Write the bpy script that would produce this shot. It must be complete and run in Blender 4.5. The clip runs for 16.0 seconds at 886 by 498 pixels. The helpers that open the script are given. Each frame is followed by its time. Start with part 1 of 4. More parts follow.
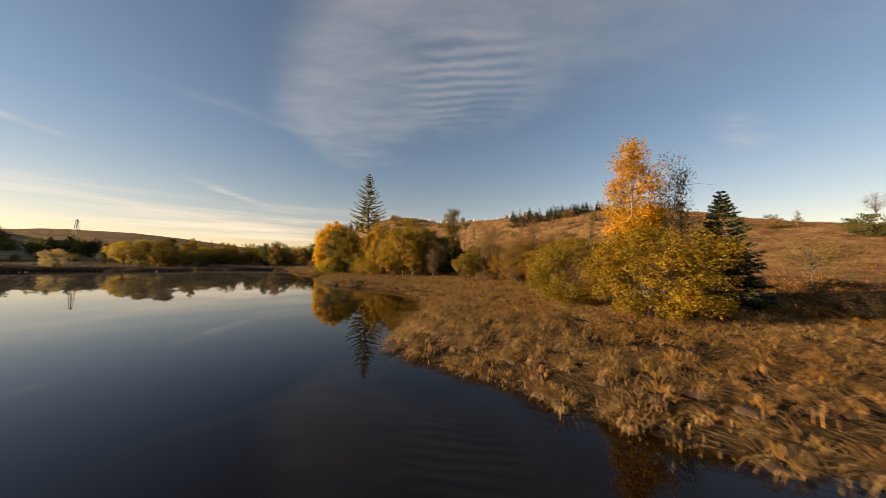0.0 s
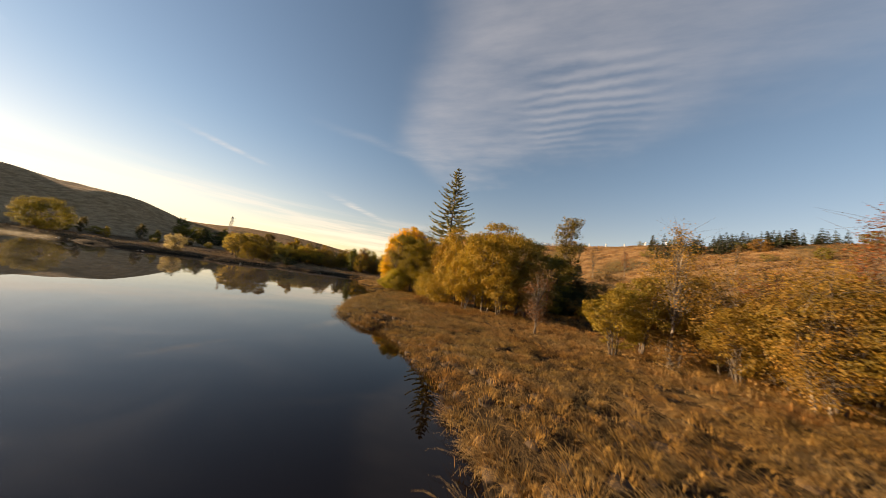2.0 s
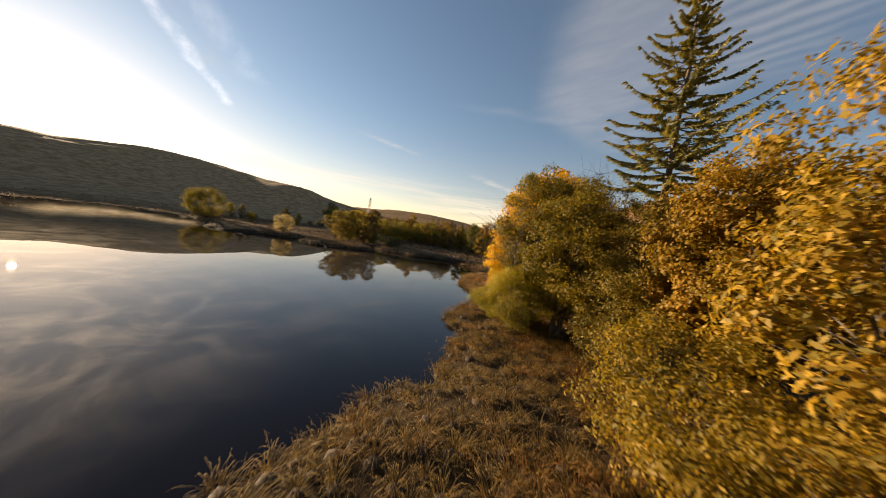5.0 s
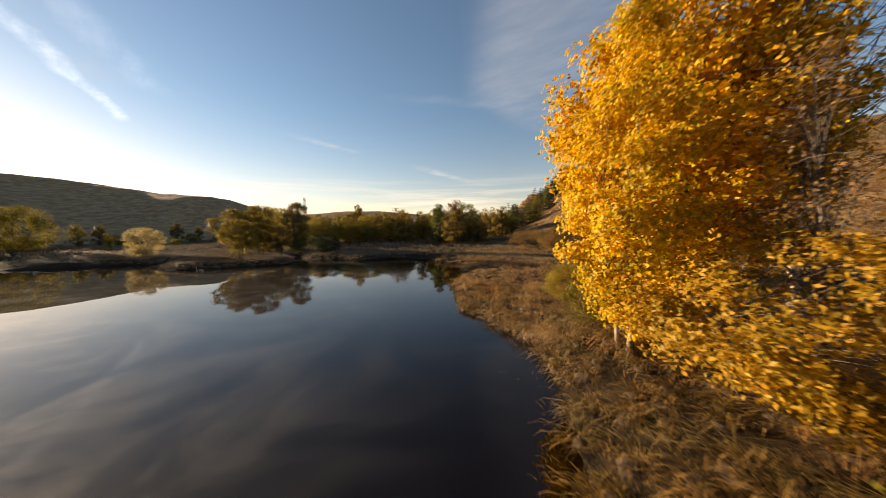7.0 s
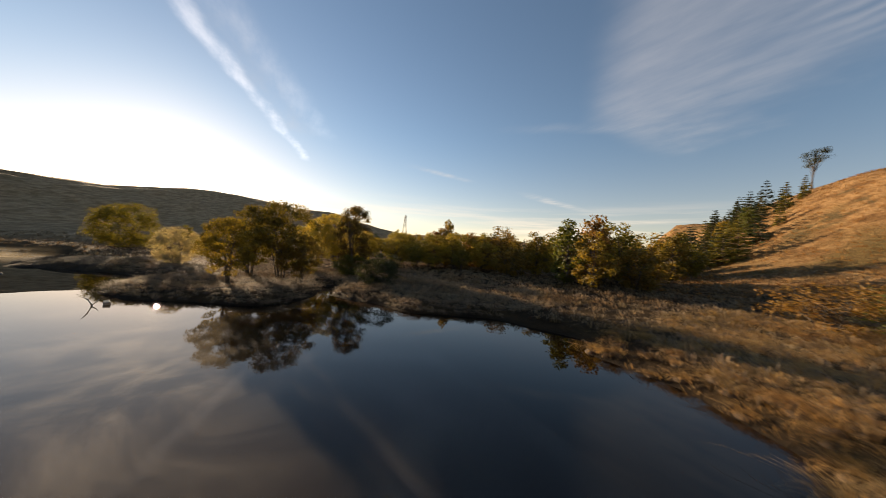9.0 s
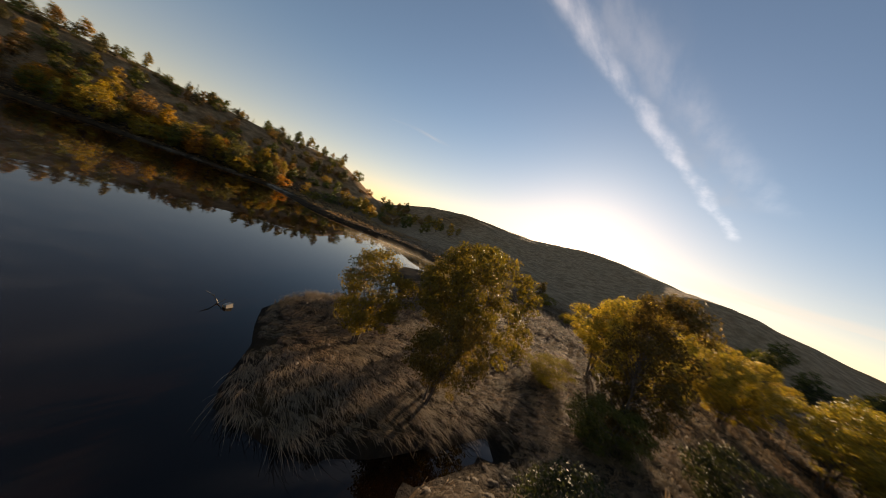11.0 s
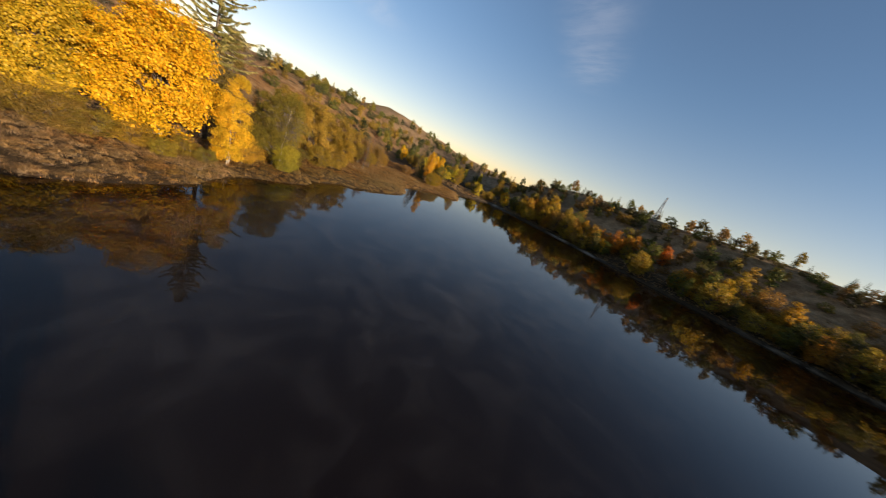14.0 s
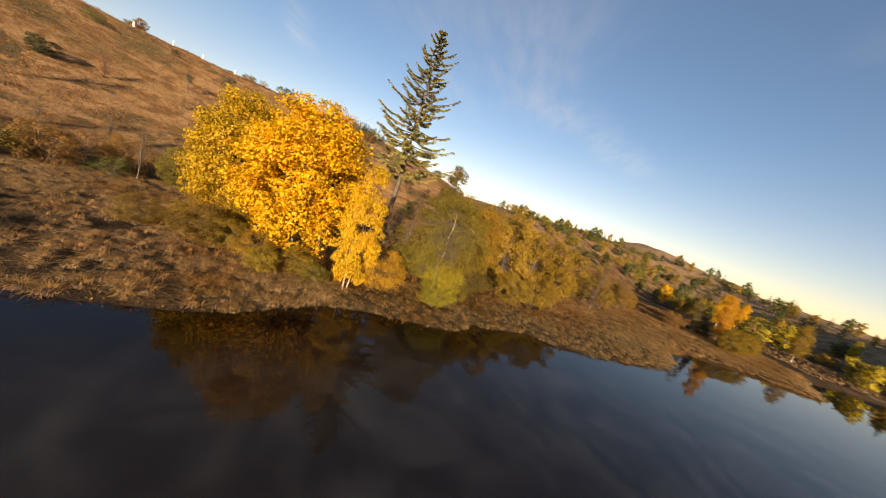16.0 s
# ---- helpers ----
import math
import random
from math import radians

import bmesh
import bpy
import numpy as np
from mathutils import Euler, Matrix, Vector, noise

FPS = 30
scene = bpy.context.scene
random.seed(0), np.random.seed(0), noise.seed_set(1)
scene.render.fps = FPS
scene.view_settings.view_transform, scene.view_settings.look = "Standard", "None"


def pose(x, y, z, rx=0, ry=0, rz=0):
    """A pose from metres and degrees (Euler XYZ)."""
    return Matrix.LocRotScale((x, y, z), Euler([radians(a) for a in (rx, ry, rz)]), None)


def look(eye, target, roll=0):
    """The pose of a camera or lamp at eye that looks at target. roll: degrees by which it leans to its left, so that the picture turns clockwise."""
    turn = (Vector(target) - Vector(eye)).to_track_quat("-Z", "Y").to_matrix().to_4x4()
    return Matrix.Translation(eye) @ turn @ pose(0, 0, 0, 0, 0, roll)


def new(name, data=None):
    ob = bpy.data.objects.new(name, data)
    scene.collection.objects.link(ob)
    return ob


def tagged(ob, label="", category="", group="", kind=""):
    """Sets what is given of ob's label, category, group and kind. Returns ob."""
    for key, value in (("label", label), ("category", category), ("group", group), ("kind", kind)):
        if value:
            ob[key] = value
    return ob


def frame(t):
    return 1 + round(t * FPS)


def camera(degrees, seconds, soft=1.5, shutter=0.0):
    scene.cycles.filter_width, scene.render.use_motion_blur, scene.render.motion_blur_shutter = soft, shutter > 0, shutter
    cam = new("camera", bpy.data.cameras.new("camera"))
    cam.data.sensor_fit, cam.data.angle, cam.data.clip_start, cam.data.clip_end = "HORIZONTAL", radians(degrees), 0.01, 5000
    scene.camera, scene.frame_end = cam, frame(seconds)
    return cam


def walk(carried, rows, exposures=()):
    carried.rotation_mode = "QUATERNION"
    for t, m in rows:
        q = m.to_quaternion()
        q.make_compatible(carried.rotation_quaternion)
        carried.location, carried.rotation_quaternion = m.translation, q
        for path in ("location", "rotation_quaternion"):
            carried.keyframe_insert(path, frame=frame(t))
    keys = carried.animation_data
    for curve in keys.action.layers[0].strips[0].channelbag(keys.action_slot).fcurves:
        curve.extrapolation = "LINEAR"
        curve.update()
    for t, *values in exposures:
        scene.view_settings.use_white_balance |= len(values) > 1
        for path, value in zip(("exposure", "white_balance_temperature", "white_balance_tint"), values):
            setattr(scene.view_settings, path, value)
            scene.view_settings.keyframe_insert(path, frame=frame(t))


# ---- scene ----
cam = camera(114.4, 16.0, soft=0.8, shutter=0.18)
PATH = [
    (0, (0.05, -0.092, 2.985), (0.02, 1.905, 3.085), 0.9),
    (0.5, (-0.376, 4.811, 2.77), (-0.471, 6.805, 2.899), 1.3),
    (1, (-0.787, 9.583, 2.867), (-1.011, 11.563, 3.037), 2.3),
    (1.5, (-1.088, 14.152, 3.061), (-1.503, 16.098, 3.268), 4.6),
    (2, (-1.587, 19.188, 3.566), (-2.284, 21.052, 3.767), 8.4),
    (2.5, (-2.442, 23.748, 4.127), (-3.417, 25.488, 4.281), 11.9),
    (3, (-4.049, 28.464, 4.598), (-5.275, 30.042, 4.671), 14.6),
    (5.5, (-18.491, 48.592, 5.397), (-19.953, 49.948, 5.25), 6.9),
    (6, (-22.182, 51.511, 4.943), (-23.574, 52.939, 4.79), 3.7),
    (6.5, (-25.481, 54.223, 4.452), (-26.793, 55.725, 4.3), 1.2),
    (7, (-28.887, 57.43, 3.996), (-30.125, 58.994, 3.86), -0.8),
    (7.5, (-32.066, 60.798, 3.751), (-33.272, 62.389, 3.639), -1.4),
    (8, (-35.418, 64.835, 3.694), (-36.69, 66.377, 3.609), -0.8),
    (10.5, (-57.997, 79.644, 6.335), (-59.882, 78.974, 6.337), 17.8),
    (11, (-61.38, 80.569, 7.528), (-62.953, 79.339, 7.425), 22.3),
    (11.5, (-64.419, 80.713, 8.428), (-65.548, 79.078, 8.205), 25.8),
    (12, (-67.312, 79.992, 9.45), (-67.856, 78.101, 9.093), 28.8),
    (12.5, (-69.255, 78.232, 10.275), (-69.245, 76.289, 9.801), 30.1),
    (13, (-70.426, 75.625, 10.638), (-69.85, 73.792, 10.082), 29.6),
    (13.5, (-70.235, 72.349, 10.759), (-69.213, 70.733, 10.172), 27.1),
    (14, (-68.667, 68.065, 10.255), (-67.249, 66.774, 9.687), 23.3),
    (14.5, (-65.703, 63.947, 9.719), (-64.006, 63.026, 9.198), 20.5),
    (15, (-60.62, 60.28, 9.258), (-58.734, 59.794, 8.804), 18.8),
    (15.5, (-54.931, 58.156, 8.773), (-52.968, 58.078, 8.398), 17.9),
    (16, (-48.593, 57.489, 8.513), (-46.642, 57.829, 8.236), 18.6),
]
walk(cam, [(t, look(eye, target, roll)) for t, eye, target, roll in PATH],
     [(0, 1.12, 7800, 18), (0.5, 1.3, 8000, 20), (1.5, 1.36, 8000, 18), (3, 1.33, 8000, 18), (5.5, 1.2, 7500, 16), (8, 1.3, 7100, 14), (10.5, 1.0, 7800, 19), (12, 0.92, 6900, 17), (13, 1.05, 6400, 16), (14.5, 1.25, 6500, 16), (16, 1.36, 7000, 18)])

# world, sun
SUN_AZ, SUN_EL = 103.5, 10.2          # degrees, counted from +y towards -x
world = bpy.data.worlds.new("sky")
scene.world = world
world.use_nodes = True
wt = world.node_tree


class Nodes:
    """Short hand for arithmetic in a node tree."""

    def __init__(self, tree):
        self.t = tree

    def put(self, sock, v):
        if isinstance(v, bpy.types.NodeSocket):
            self.t.links.new(v, sock)
        else:
            sock.default_value = v

    def m(self, op, a, b=0.0, c=0.0):
        n = self.t.nodes.new("ShaderNodeMath")
        n.operation = op
        for s, v in zip(n.inputs, (a, b, c)):
            self.put(s, v)
        return n.outputs[0]

    def step(self, x, lo, hi):
        n = self.t.nodes.new("ShaderNodeMapRange")
        n.interpolation_type = "SMOOTHSTEP"
        self.put(n.inputs[0], x)
        n.inputs[1].default_value, n.inputs[2].default_value = lo, hi
        return n.outputs[0]

    def vec(self, x, y, z=0.0):
        n = self.t.nodes.new("ShaderNodeCombineXYZ")
        for s, v in zip(n.inputs, (x, y, z)):
            self.put(s, v)
        return n.outputs[0]

    def noise(self, vector, scale, detail=4.0, rough=0.55):
        n = self.t.nodes.new("ShaderNodeTexNoise")
        if vector is not None:
            self.put(n.inputs["Vector"], vector)
        n.inputs["Scale"].default_value, n.inputs["Detail"].default_value, n.inputs["Roughness"].default_value = scale, detail, rough
        return n.outputs[0]

    def mix(self, f, a, b, mode="MIX"):
        n = self.t.nodes.new("ShaderNodeMix")
        n.data_type, n.blend_type = "RGBA", mode
        self.put(n.inputs[0], f)
        for s, v in ((n.inputs[6], a), (n.inputs[7], b)):
            self.put(s, (*v, 1.0) if isinstance(v, tuple) and len(v) == 3 else v)
        return n.outputs[2]


W = Nodes(wt)
sky = wt.nodes.new("ShaderNodeTexSky")
sky.sky_type, sky.sun_disc = "NISHITA", False
sky.sun_elevation, sky.sun_rotation = radians(SUN_EL), radians(-SUN_AZ)
sky.altitude, sky.air_density, sky.dust_density, sky.ozone_density = 250, 1.0, 0.2, 1.7
way = wt.nodes.new("ShaderNodeTexCoord").outputs["Generated"]
sep = wt.nodes.new("ShaderNodeSeparateXYZ")
wt.links.new(way, sep.inputs[0])
dx, dy, dz = sep.outputs
up = W.m("MAXIMUM", dz, 0.03)
cu, cv = W.m("DIVIDE", dx, up), W.m("DIVIDE", dy, up)
flat = W.vec(cu, cv)
wob = W.m("SUBTRACT", W.noise(flat, 1.6, 5), 0.5)
fib = W.noise(W.vec(W.m("MULTIPLY", cu, 1.0), W.m("MULTIPLY", cv, 3.0)), 2.2, 6, 0.6)
# the large thin sheet, with a sharp western edge and a ragged eastern one
edge = W.m("ADD", W.m("ADD", cu, W.m("MULTIPLY", W.m("MINIMUM", cv, 1.85), 0.72)), W.m("MULTIPLY", wob, 0.22))
sheet = W.m("MULTIPLY", W.step(edge, 0.0, 0.42),
            W.step(W.m("SUBTRACT", W.m("SUBTRACT", 2.5, W.m("MULTIPLY", cu, 0.6)), W.m("ADD", cv, W.m("MULTIPLY", wob, 1.6))), 0.0, 1.1))
sheet = W.m("MULTIPLY", sheet, W.m("MULTIPLY", W.step(dz, 0.1, 0.3), W.step(cu, 2.6, 0.0)))
sheet = W.m("MULTIPLY", sheet, W.step(cv, -0.6, 0.9))
bright_edge = W.m("MULTIPLY", W.step(edge, 0.05, 0.2), W.step(edge, 0.75, 0.25))
dens = W.m("MULTIPLY", sheet, W.m("ADD", 0.02, W.m("MULTIPLY", fib, 0.88)))
dens = W.m("ADD", dens, W.m("MULTIPLY", W.m("MULTIPLY", sheet, bright_edge), 0.16))
# ripples in it
ru, rv = W.m("SUBTRACT", cu, 0.12), W.m("SUBTRACT", cv, 1.65)
spot = W.step(W.m("ADD", W.m("MULTIPLY", W.m("MULTIPLY", ru, ru), 4.5), W.m("MULTIPLY", W.m("MULTIPLY", rv, rv), 2.6)), 1.0, 0.1)
wave = W.m("SINE", W.m("MULTIPLY", W.m("ADD", W.m("ADD", cv, W.m("MULTIPLY", cu, 0.1)), W.m("MULTIPLY", wob, 0.22)), 74.0))
dens = W.m("ADD", dens, W.m("MULTIPLY", W.m("MULTIPLY", W.m("MULTIPLY", spot, wave), sheet), 0.2))
# two old vapour trails by the sun, a loose wisp, and faint ones in the east


def trail(off, slope, width, u0, u1, amount):
    d = W.m("ABSOLUTE", W.m("ADD", W.m("ADD", cv, off), W.m("ADD", W.m("MULTIPLY", cu, slope), W.m("MULTIPLY", wob, 0.26))))
    along = W.m("MULTIPLY", W.step(cu, u0 - 0.15, u0 + 0.15), W.step(cu, u1 + 0.3, u1 - 0.3))
    return W.m("MULTIPLY", W.m("MULTIPLY", W.step(d, width, width * 0.1), along), W.m("MULTIPLY", W.m("ADD", W.step(fib, 0.3, 0.75), 0.12), amount))


old = trail(0.97, 0.337, 0.085, -3.75, -0.55, 1.0)
dens = W.m("ADD", dens, trail(0.86, 0.337, 0.3, -2.9, -0.6, 0.28))
old = W.m("ADD", old, trail(0.97, 0.47, 0.15, -2.85, -0.9, 0.3))


def wisp(u0, v0, u1, v1, width, amount):
    """A short feathered streak of cloud from one place in the sky to another."""
    ex, ey = u1 - u0, v1 - v0
    n2 = ex * ex + ey * ey
    du, dv = W.m("SUBTRACT", cu, u0), W.m("SUBTRACT", cv, v0)
    along = W.m("DIVIDE", W.m("ADD", W.m("MULTIPLY", du, ex), W.m("MULTIPLY", dv, ey)), n2)
    across = W.m("ABSOLUTE", W.m("ADD", W.m("DIVIDE", W.m("SUBTRACT", W.m("MULTIPLY", du, ey), W.m("MULTIPLY", dv, ex)), math.sqrt(n2)), W.m("MULTIPLY", wob, width * 1.2)))
    body = W.m("MULTIPLY", W.step(across, width, 0.0), W.m("MULTIPLY", W.step(along, -0.15, 0.45), W.step(along, 1.15, 0.6)))
    return W.m("MULTIPLY", W.m("MULTIPLY", body, W.m("ADD", 0.25, W.step(fib, 0.3, 0.7))), amount)


for streak_of in ((-3.12, 1.35, -3.18, 2.3, 0.13, 0.42), (-3.15, 3.3, -3.4, 5.3, 0.2, 0.5), (-2.1, -2.75, -2.5, -2.5, 0.1, 0.4), (-1.95, -3.0, -2.1, -2.75, 0.05, 0.15),
                  (1.05, -1.2, 1.75, -2.4, 0.3, 0.34), (1.3, -0.9, 1.1, -1.6, 0.25, 0.25), (-1.7, 1.5, -0.9, 2.4, 0.12, 0.2), (1.7, 1.75, 2.6, 2.4, 0.2, 0.3),
                  (1.1, 0.25, 3.0, 0.0, 0.55, 0.36), (2.2, 0.15, 3.6, -1.3, 0.4, 0.3), (1.2, 0.9, 3.4, 0.7, 0.5, 0.2)):
    dens = W.m("ADD", dens, wisp(*streak_of))
# low streaks over the western and northern horizon
az = W.m("ARCTAN2", W.m("MULTIPLY", dx, -1.0), dy)
streak = W.noise(W.vec(W.m("MULTIPLY", az, 2.2), W.m("MULTIPLY", dz, 34.0)), 1.0, 5, 0.55)
low = W.m("MULTIPLY", W.step(streak, 0.44, 0.66), W.m("MULTIPLY", W.step(dz, 0.2, 0.07), W.m("MULTIPLY", W.step(az, -0.1, 0.5), W.step(az, 1.75, 1.35))))
dens = W.m("MINIMUM", W.m("MAXIMUM", dens, 0.0), 0.85)
clear = W.mix(1.0, sky.outputs[0], W.mix(W.step(dz, 0.4, 0.02), (0.89, 0.955, 1.0), (1.22, 0.98, 0.9)), "MULTIPLY")
lit = W.mix(W.step(dz, 0.5, 0.1), (1.8, 1.95, 2.2), (3.6, 3.4, 3.1))
cloudy = W.mix(1.0, W.mix(W.m("MULTIPLY", dens, 0.6), clear, (0.0, 0.0, 0.0)), W.mix(dens, (0.0, 0.0, 0.0), lit), "ADD")
cloudy = W.mix(1.0, cloudy, W.mix(old, (0.0, 0.0, 0.0), (2.2, 2.05, 1.9)), "ADD")
cloudy = W.mix(W.m("MULTIPLY", low, 0.6), cloudy, (7.2, 6.3, 5.2))
wt.links.new(cloudy, wt.nodes["Background"].inputs[0])
wt.nodes["Background"].inputs[1].default_value = 0.075

sun = new("sun", bpy.data.lights.new("sun", "SUN"))
sun.data.energy, sun.data.angle, sun.data.color = 5.2, radians(0.53), (1.0, 0.81, 0.56)
toward = Vector((-math.sin(radians(SUN_AZ)) * math.cos(radians(SUN_EL)), math.cos(radians(SUN_AZ)) * math.cos(radians(SUN_EL)), math.sin(radians(SUN_EL))))
sun.matrix_world = look(toward * 400, (0, 0, 0))


# materials
def material(name, rough=0.85):
    ma = bpy.data.materials.new(name)
    ma.use_nodes = True
    b = ma.node_tree.nodes["Principled BSDF"]
    b.inputs["Roughness"].default_value = rough
    return ma, Nodes(ma.node_tree), b


def where(N):
    return N.t.nodes.new("ShaderNodeNewGeometry").outputs["Position"]


def bump(N, b, height, strength, distance):
    n = N.t.nodes.new("ShaderNodeBump")
    n.inputs["Strength"].default_value, n.inputs["Distance"].default_value = strength, distance
    N.put(n.inputs["Height"], height)
    N.t.links.new(n.outputs[0], b.inputs["Normal"])


def attribute(N, name):
    n = N.t.nodes.new("ShaderNodeAttribute")
    n.attribute_name = name
    return n.outputs["Fac"]


def make_ground():
    ma, N, b = material("moor_ground", 1.0)
    b.inputs["Specular IOR Level"].default_value = 0.08
    p = where(N)
    big, mid, fine = N.noise(p, 0.045, 5), N.noise(p, 0.35, 5, 0.6), N.noise(p, 3.5, 6, 0.65)
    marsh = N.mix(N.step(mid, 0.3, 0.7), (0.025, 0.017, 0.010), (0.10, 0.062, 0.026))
    hill = N.mix(N.step(mid, 0.35, 0.62), (0.22, 0.115, 0.045), (0.46, 0.27, 0.12))
    hill = N.mix(N.step(big, 0.5, 0.68), hill, (0.17, 0.12, 0.045))
    hill = N.mix(N.m("MULTIPLY", N.step(N.noise(p, 0.11, 6, 0.65), 0.56, 0.64), 0.8), hill, (0.09, 0.075, 0.035))
    wood = N.mix(mid, (0.06, 0.045, 0.025), (0.16, 0.11, 0.05))
    col = N.mix(attribute(N, "hill"), marsh, hill)
    col = N.mix(attribute(N, "wood"), col, wood)
    # paler hill colour that stands in for sunlit haze over the shaded slopes
    painted_light = N.mix(N.step(mid, 0.3, 0.7), (0.38, 0.25, 0.13), (0.68, 0.48, 0.28))
    col = N.mix(N.m("MULTIPLY", attribute(N, "painted_light"), 0.8), col, painted_light)
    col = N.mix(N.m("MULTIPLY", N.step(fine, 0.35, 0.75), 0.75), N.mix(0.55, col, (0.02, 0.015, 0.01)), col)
    col = N.mix(N.m("MULTIPLY", attribute(N, "mud"), 0.9), col, (0.018, 0.014, 0.011))
    col = N.mix(N.m("MULTIPLY", attribute(N, "strip"), N.m("MULTIPLY", N.step(mid, 0.35, 0.55), N.step(big, 0.4, 0.6))), col, (0.42, 0.35, 0.26))
    N.put(b.inputs["Base Color"], col)
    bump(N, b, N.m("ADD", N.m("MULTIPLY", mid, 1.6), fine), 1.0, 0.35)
    return ma


def make_water():
    ma, N, b = material("lake_water", 0.004)
    p = where(N)
    b.inputs["Base Color"].default_value = (0.005, 0.0023, 0.001, 1)
    b.inputs["IOR"].default_value = 1.3
    gust = N.step(N.noise(p, 0.05, 3), 0.5, 0.7)
    rip = N.noise(p, 1.6, 3, 0.5)
    bump(N, b, N.m("MULTIPLY", rip, N.m("ADD", 0.25, gust)), 0.008, 0.05)
    return ma


def make_leaf(name, shine=0.5, own=False):
    """Leaves: each takes its thing's own colour, varied leaf by leaf."""
    ma, N, b = material(name, 0.55)
    if own:
        tint = N.t.nodes.new("ShaderNodeAttribute")
        tint.attribute_name = "tint"
        thing = tint.outputs["Color"]
    else:
        thing = N.t.nodes.new("ShaderNodeObjectInfo").outputs["Color"]
    isl = N.t.nodes.new("ShaderNodeNewGeometry").outputs["Random Per Island"]
    p = where(N)
    col = N.mix(N.step(N.noise(p, 0.9, 3), 0.3, 0.7), N.mix(1.0, thing, (0.66, 0.72, 0.62), "MULTIPLY"), thing)
    col = N.mix(1.0, col, N.mix(isl, (0.55, 0.6, 0.6), (1.35, 1.2, 1.15)), "MULTIPLY")
    N.put(b.inputs["Base Color"], col)
    b.inputs["Specular IOR Level"].default_value = 0.25
    tr = N.t.nodes.new("ShaderNodeBsdfTranslucent")
    N.put(tr.inputs[0], N.mix(1.0, col, (1.05, 0.97, 0.6), "MULTIPLY"))
    mx = N.t.nodes.new("ShaderNodeMixShader")
    mx.inputs[0].default_value = shine
    N.t.links.new(b.outputs[0], mx.inputs[1])
    N.t.links.new(tr.outputs[0], mx.inputs[2])
    N.t.links.new(mx.outputs[0], N.t.nodes["Material Output"].inputs[0])
    return ma


def make_grass(name, low, high, tip):
    ma, N, b = material(name, 0.8)
    isl = N.t.nodes.new("ShaderNodeNewGeometry").outputs["Random Per Island"]
    p = where(N)
    col = N.mix(N.step(N.m("ADD", N.m("MULTIPLY", isl, 0.45), N.noise(p, 1.5, 3)), 0.42, 1.0), low, high)
    col = N.mix(1.0, col, N.mix(N.step(N.noise(p, 26.0, 3, 0.6), 0.3, 0.7), (0.6, 0.58, 0.56), (1.15, 1.15, 1.15)), "MULTIPLY")
    col = N.mix(1.0, col, N.mix(N.step(N.noise(p, 0.4, 4, 0.6), 0.35, 0.65), (1.1, 0.92, 0.77), (1.0, 0.98, 0.86)), "MULTIPLY")
    frost = N.m("MULTIPLY", attribute(N, "tip"), N.step(N.noise(p, 0.16, 4), 0.3, 0.6))
    col = N.mix(N.m("MULTIPLY", frost, 0.52), col, tip)
    N.put(b.inputs["Base Color"], col)
    b.inputs["Specular IOR Level"].default_value = 0.2
    tr = N.t.nodes.new("ShaderNodeBsdfTranslucent")
    N.put(tr.inputs[0], col)
    mx = N.t.nodes.new("ShaderNodeMixShader")
    mx.inputs[0].default_value = 0.35
    N.t.links.new(b.outputs[0], mx.inputs[1])
    N.t.links.new(tr.outputs[0], mx.inputs[2])
    N.t.links.new(mx.outputs[0], N.t.nodes["Material Output"].inputs[0])
    return ma


def make_bark(name, a, c, spots):
    ma, N, b = material(name, 0.9)
    p = where(N)
    st = N.t.nodes.new("ShaderNodeMapping")
    st.inputs["Scale"].default_value = (1, 1, 0.35)
    N.t.links.new(p, st.inputs[0])
    n = N.noise(st.outputs[0], 9, 5, 0.6)
    col = N.mix(N.step(n, 0.35, 0.65), a, c)
    col = N.mix(N.step(N.noise(p, 4.0, 3), 0.6, 0.68), col, spots)
    N.put(b.inputs["Base Color"], col)
    bump(N, b, n, 0.6, 0.03)
    return ma


def make_plain(name, a, c, scale, rough=0.8, metal=0.0):
    ma, N, b = material(name, rough)
    b.inputs["Metallic"].default_value = metal
    n = N.noise(where(N), scale, 5, 0.6)
    N.put(b.inputs["Base Color"], N.mix(n, a, c))
    bump(N, b, n, 0.4, 0.02)
    return ma


GROUND, WATER = make_ground(), make_water()
LEAF, NEEDLE, WOOD_LEAF = make_leaf("autumn_leaf", 0.5), make_leaf("conifer_needle", 0.2), make_leaf("wood_leaf", 0.35, True)
STRAW = make_grass("straw_tussock", (0.065, 0.032, 0.008), (0.52, 0.305, 0.082), (0.62, 0.43, 0.2))
RUST = make_grass("rust_bracken", (0.13, 0.054, 0.013), (0.48, 0.24, 0.06), (0.48, 0.32, 0.14))
MEADOW = make_grass("pale_meadow_grass", (0.2, 0.12, 0.045), (0.58, 0.39, 0.17), (0.6, 0.47, 0.29))
PALE_STRAW = make_grass("pale_straw_tussock", (0.07, 0.038, 0.012), (0.57, 0.35, 0.115), (0.66, 0.49, 0.28))
FROST = make_grass("frosted_tussock", (0.075, 0.052, 0.028), (0.32, 0.23, 0.13), (0.5, 0.42, 0.32))
# matted thatch, its colour darkened to give the shade under the blades
SHADED_THATCH = make_plain("shade_dark_thatch", (0.022, 0.013, 0.006), (0.075, 0.042, 0.017), 18.0)
SEDGE = make_grass("green_sedge", (0.055, 0.033, 0.009), (0.38, 0.24, 0.062), (0.5, 0.37, 0.17))
BARK = make_bark("dark_bark", (0.05, 0.038, 0.028), (0.13, 0.10, 0.075), (0.16, 0.15, 0.11))
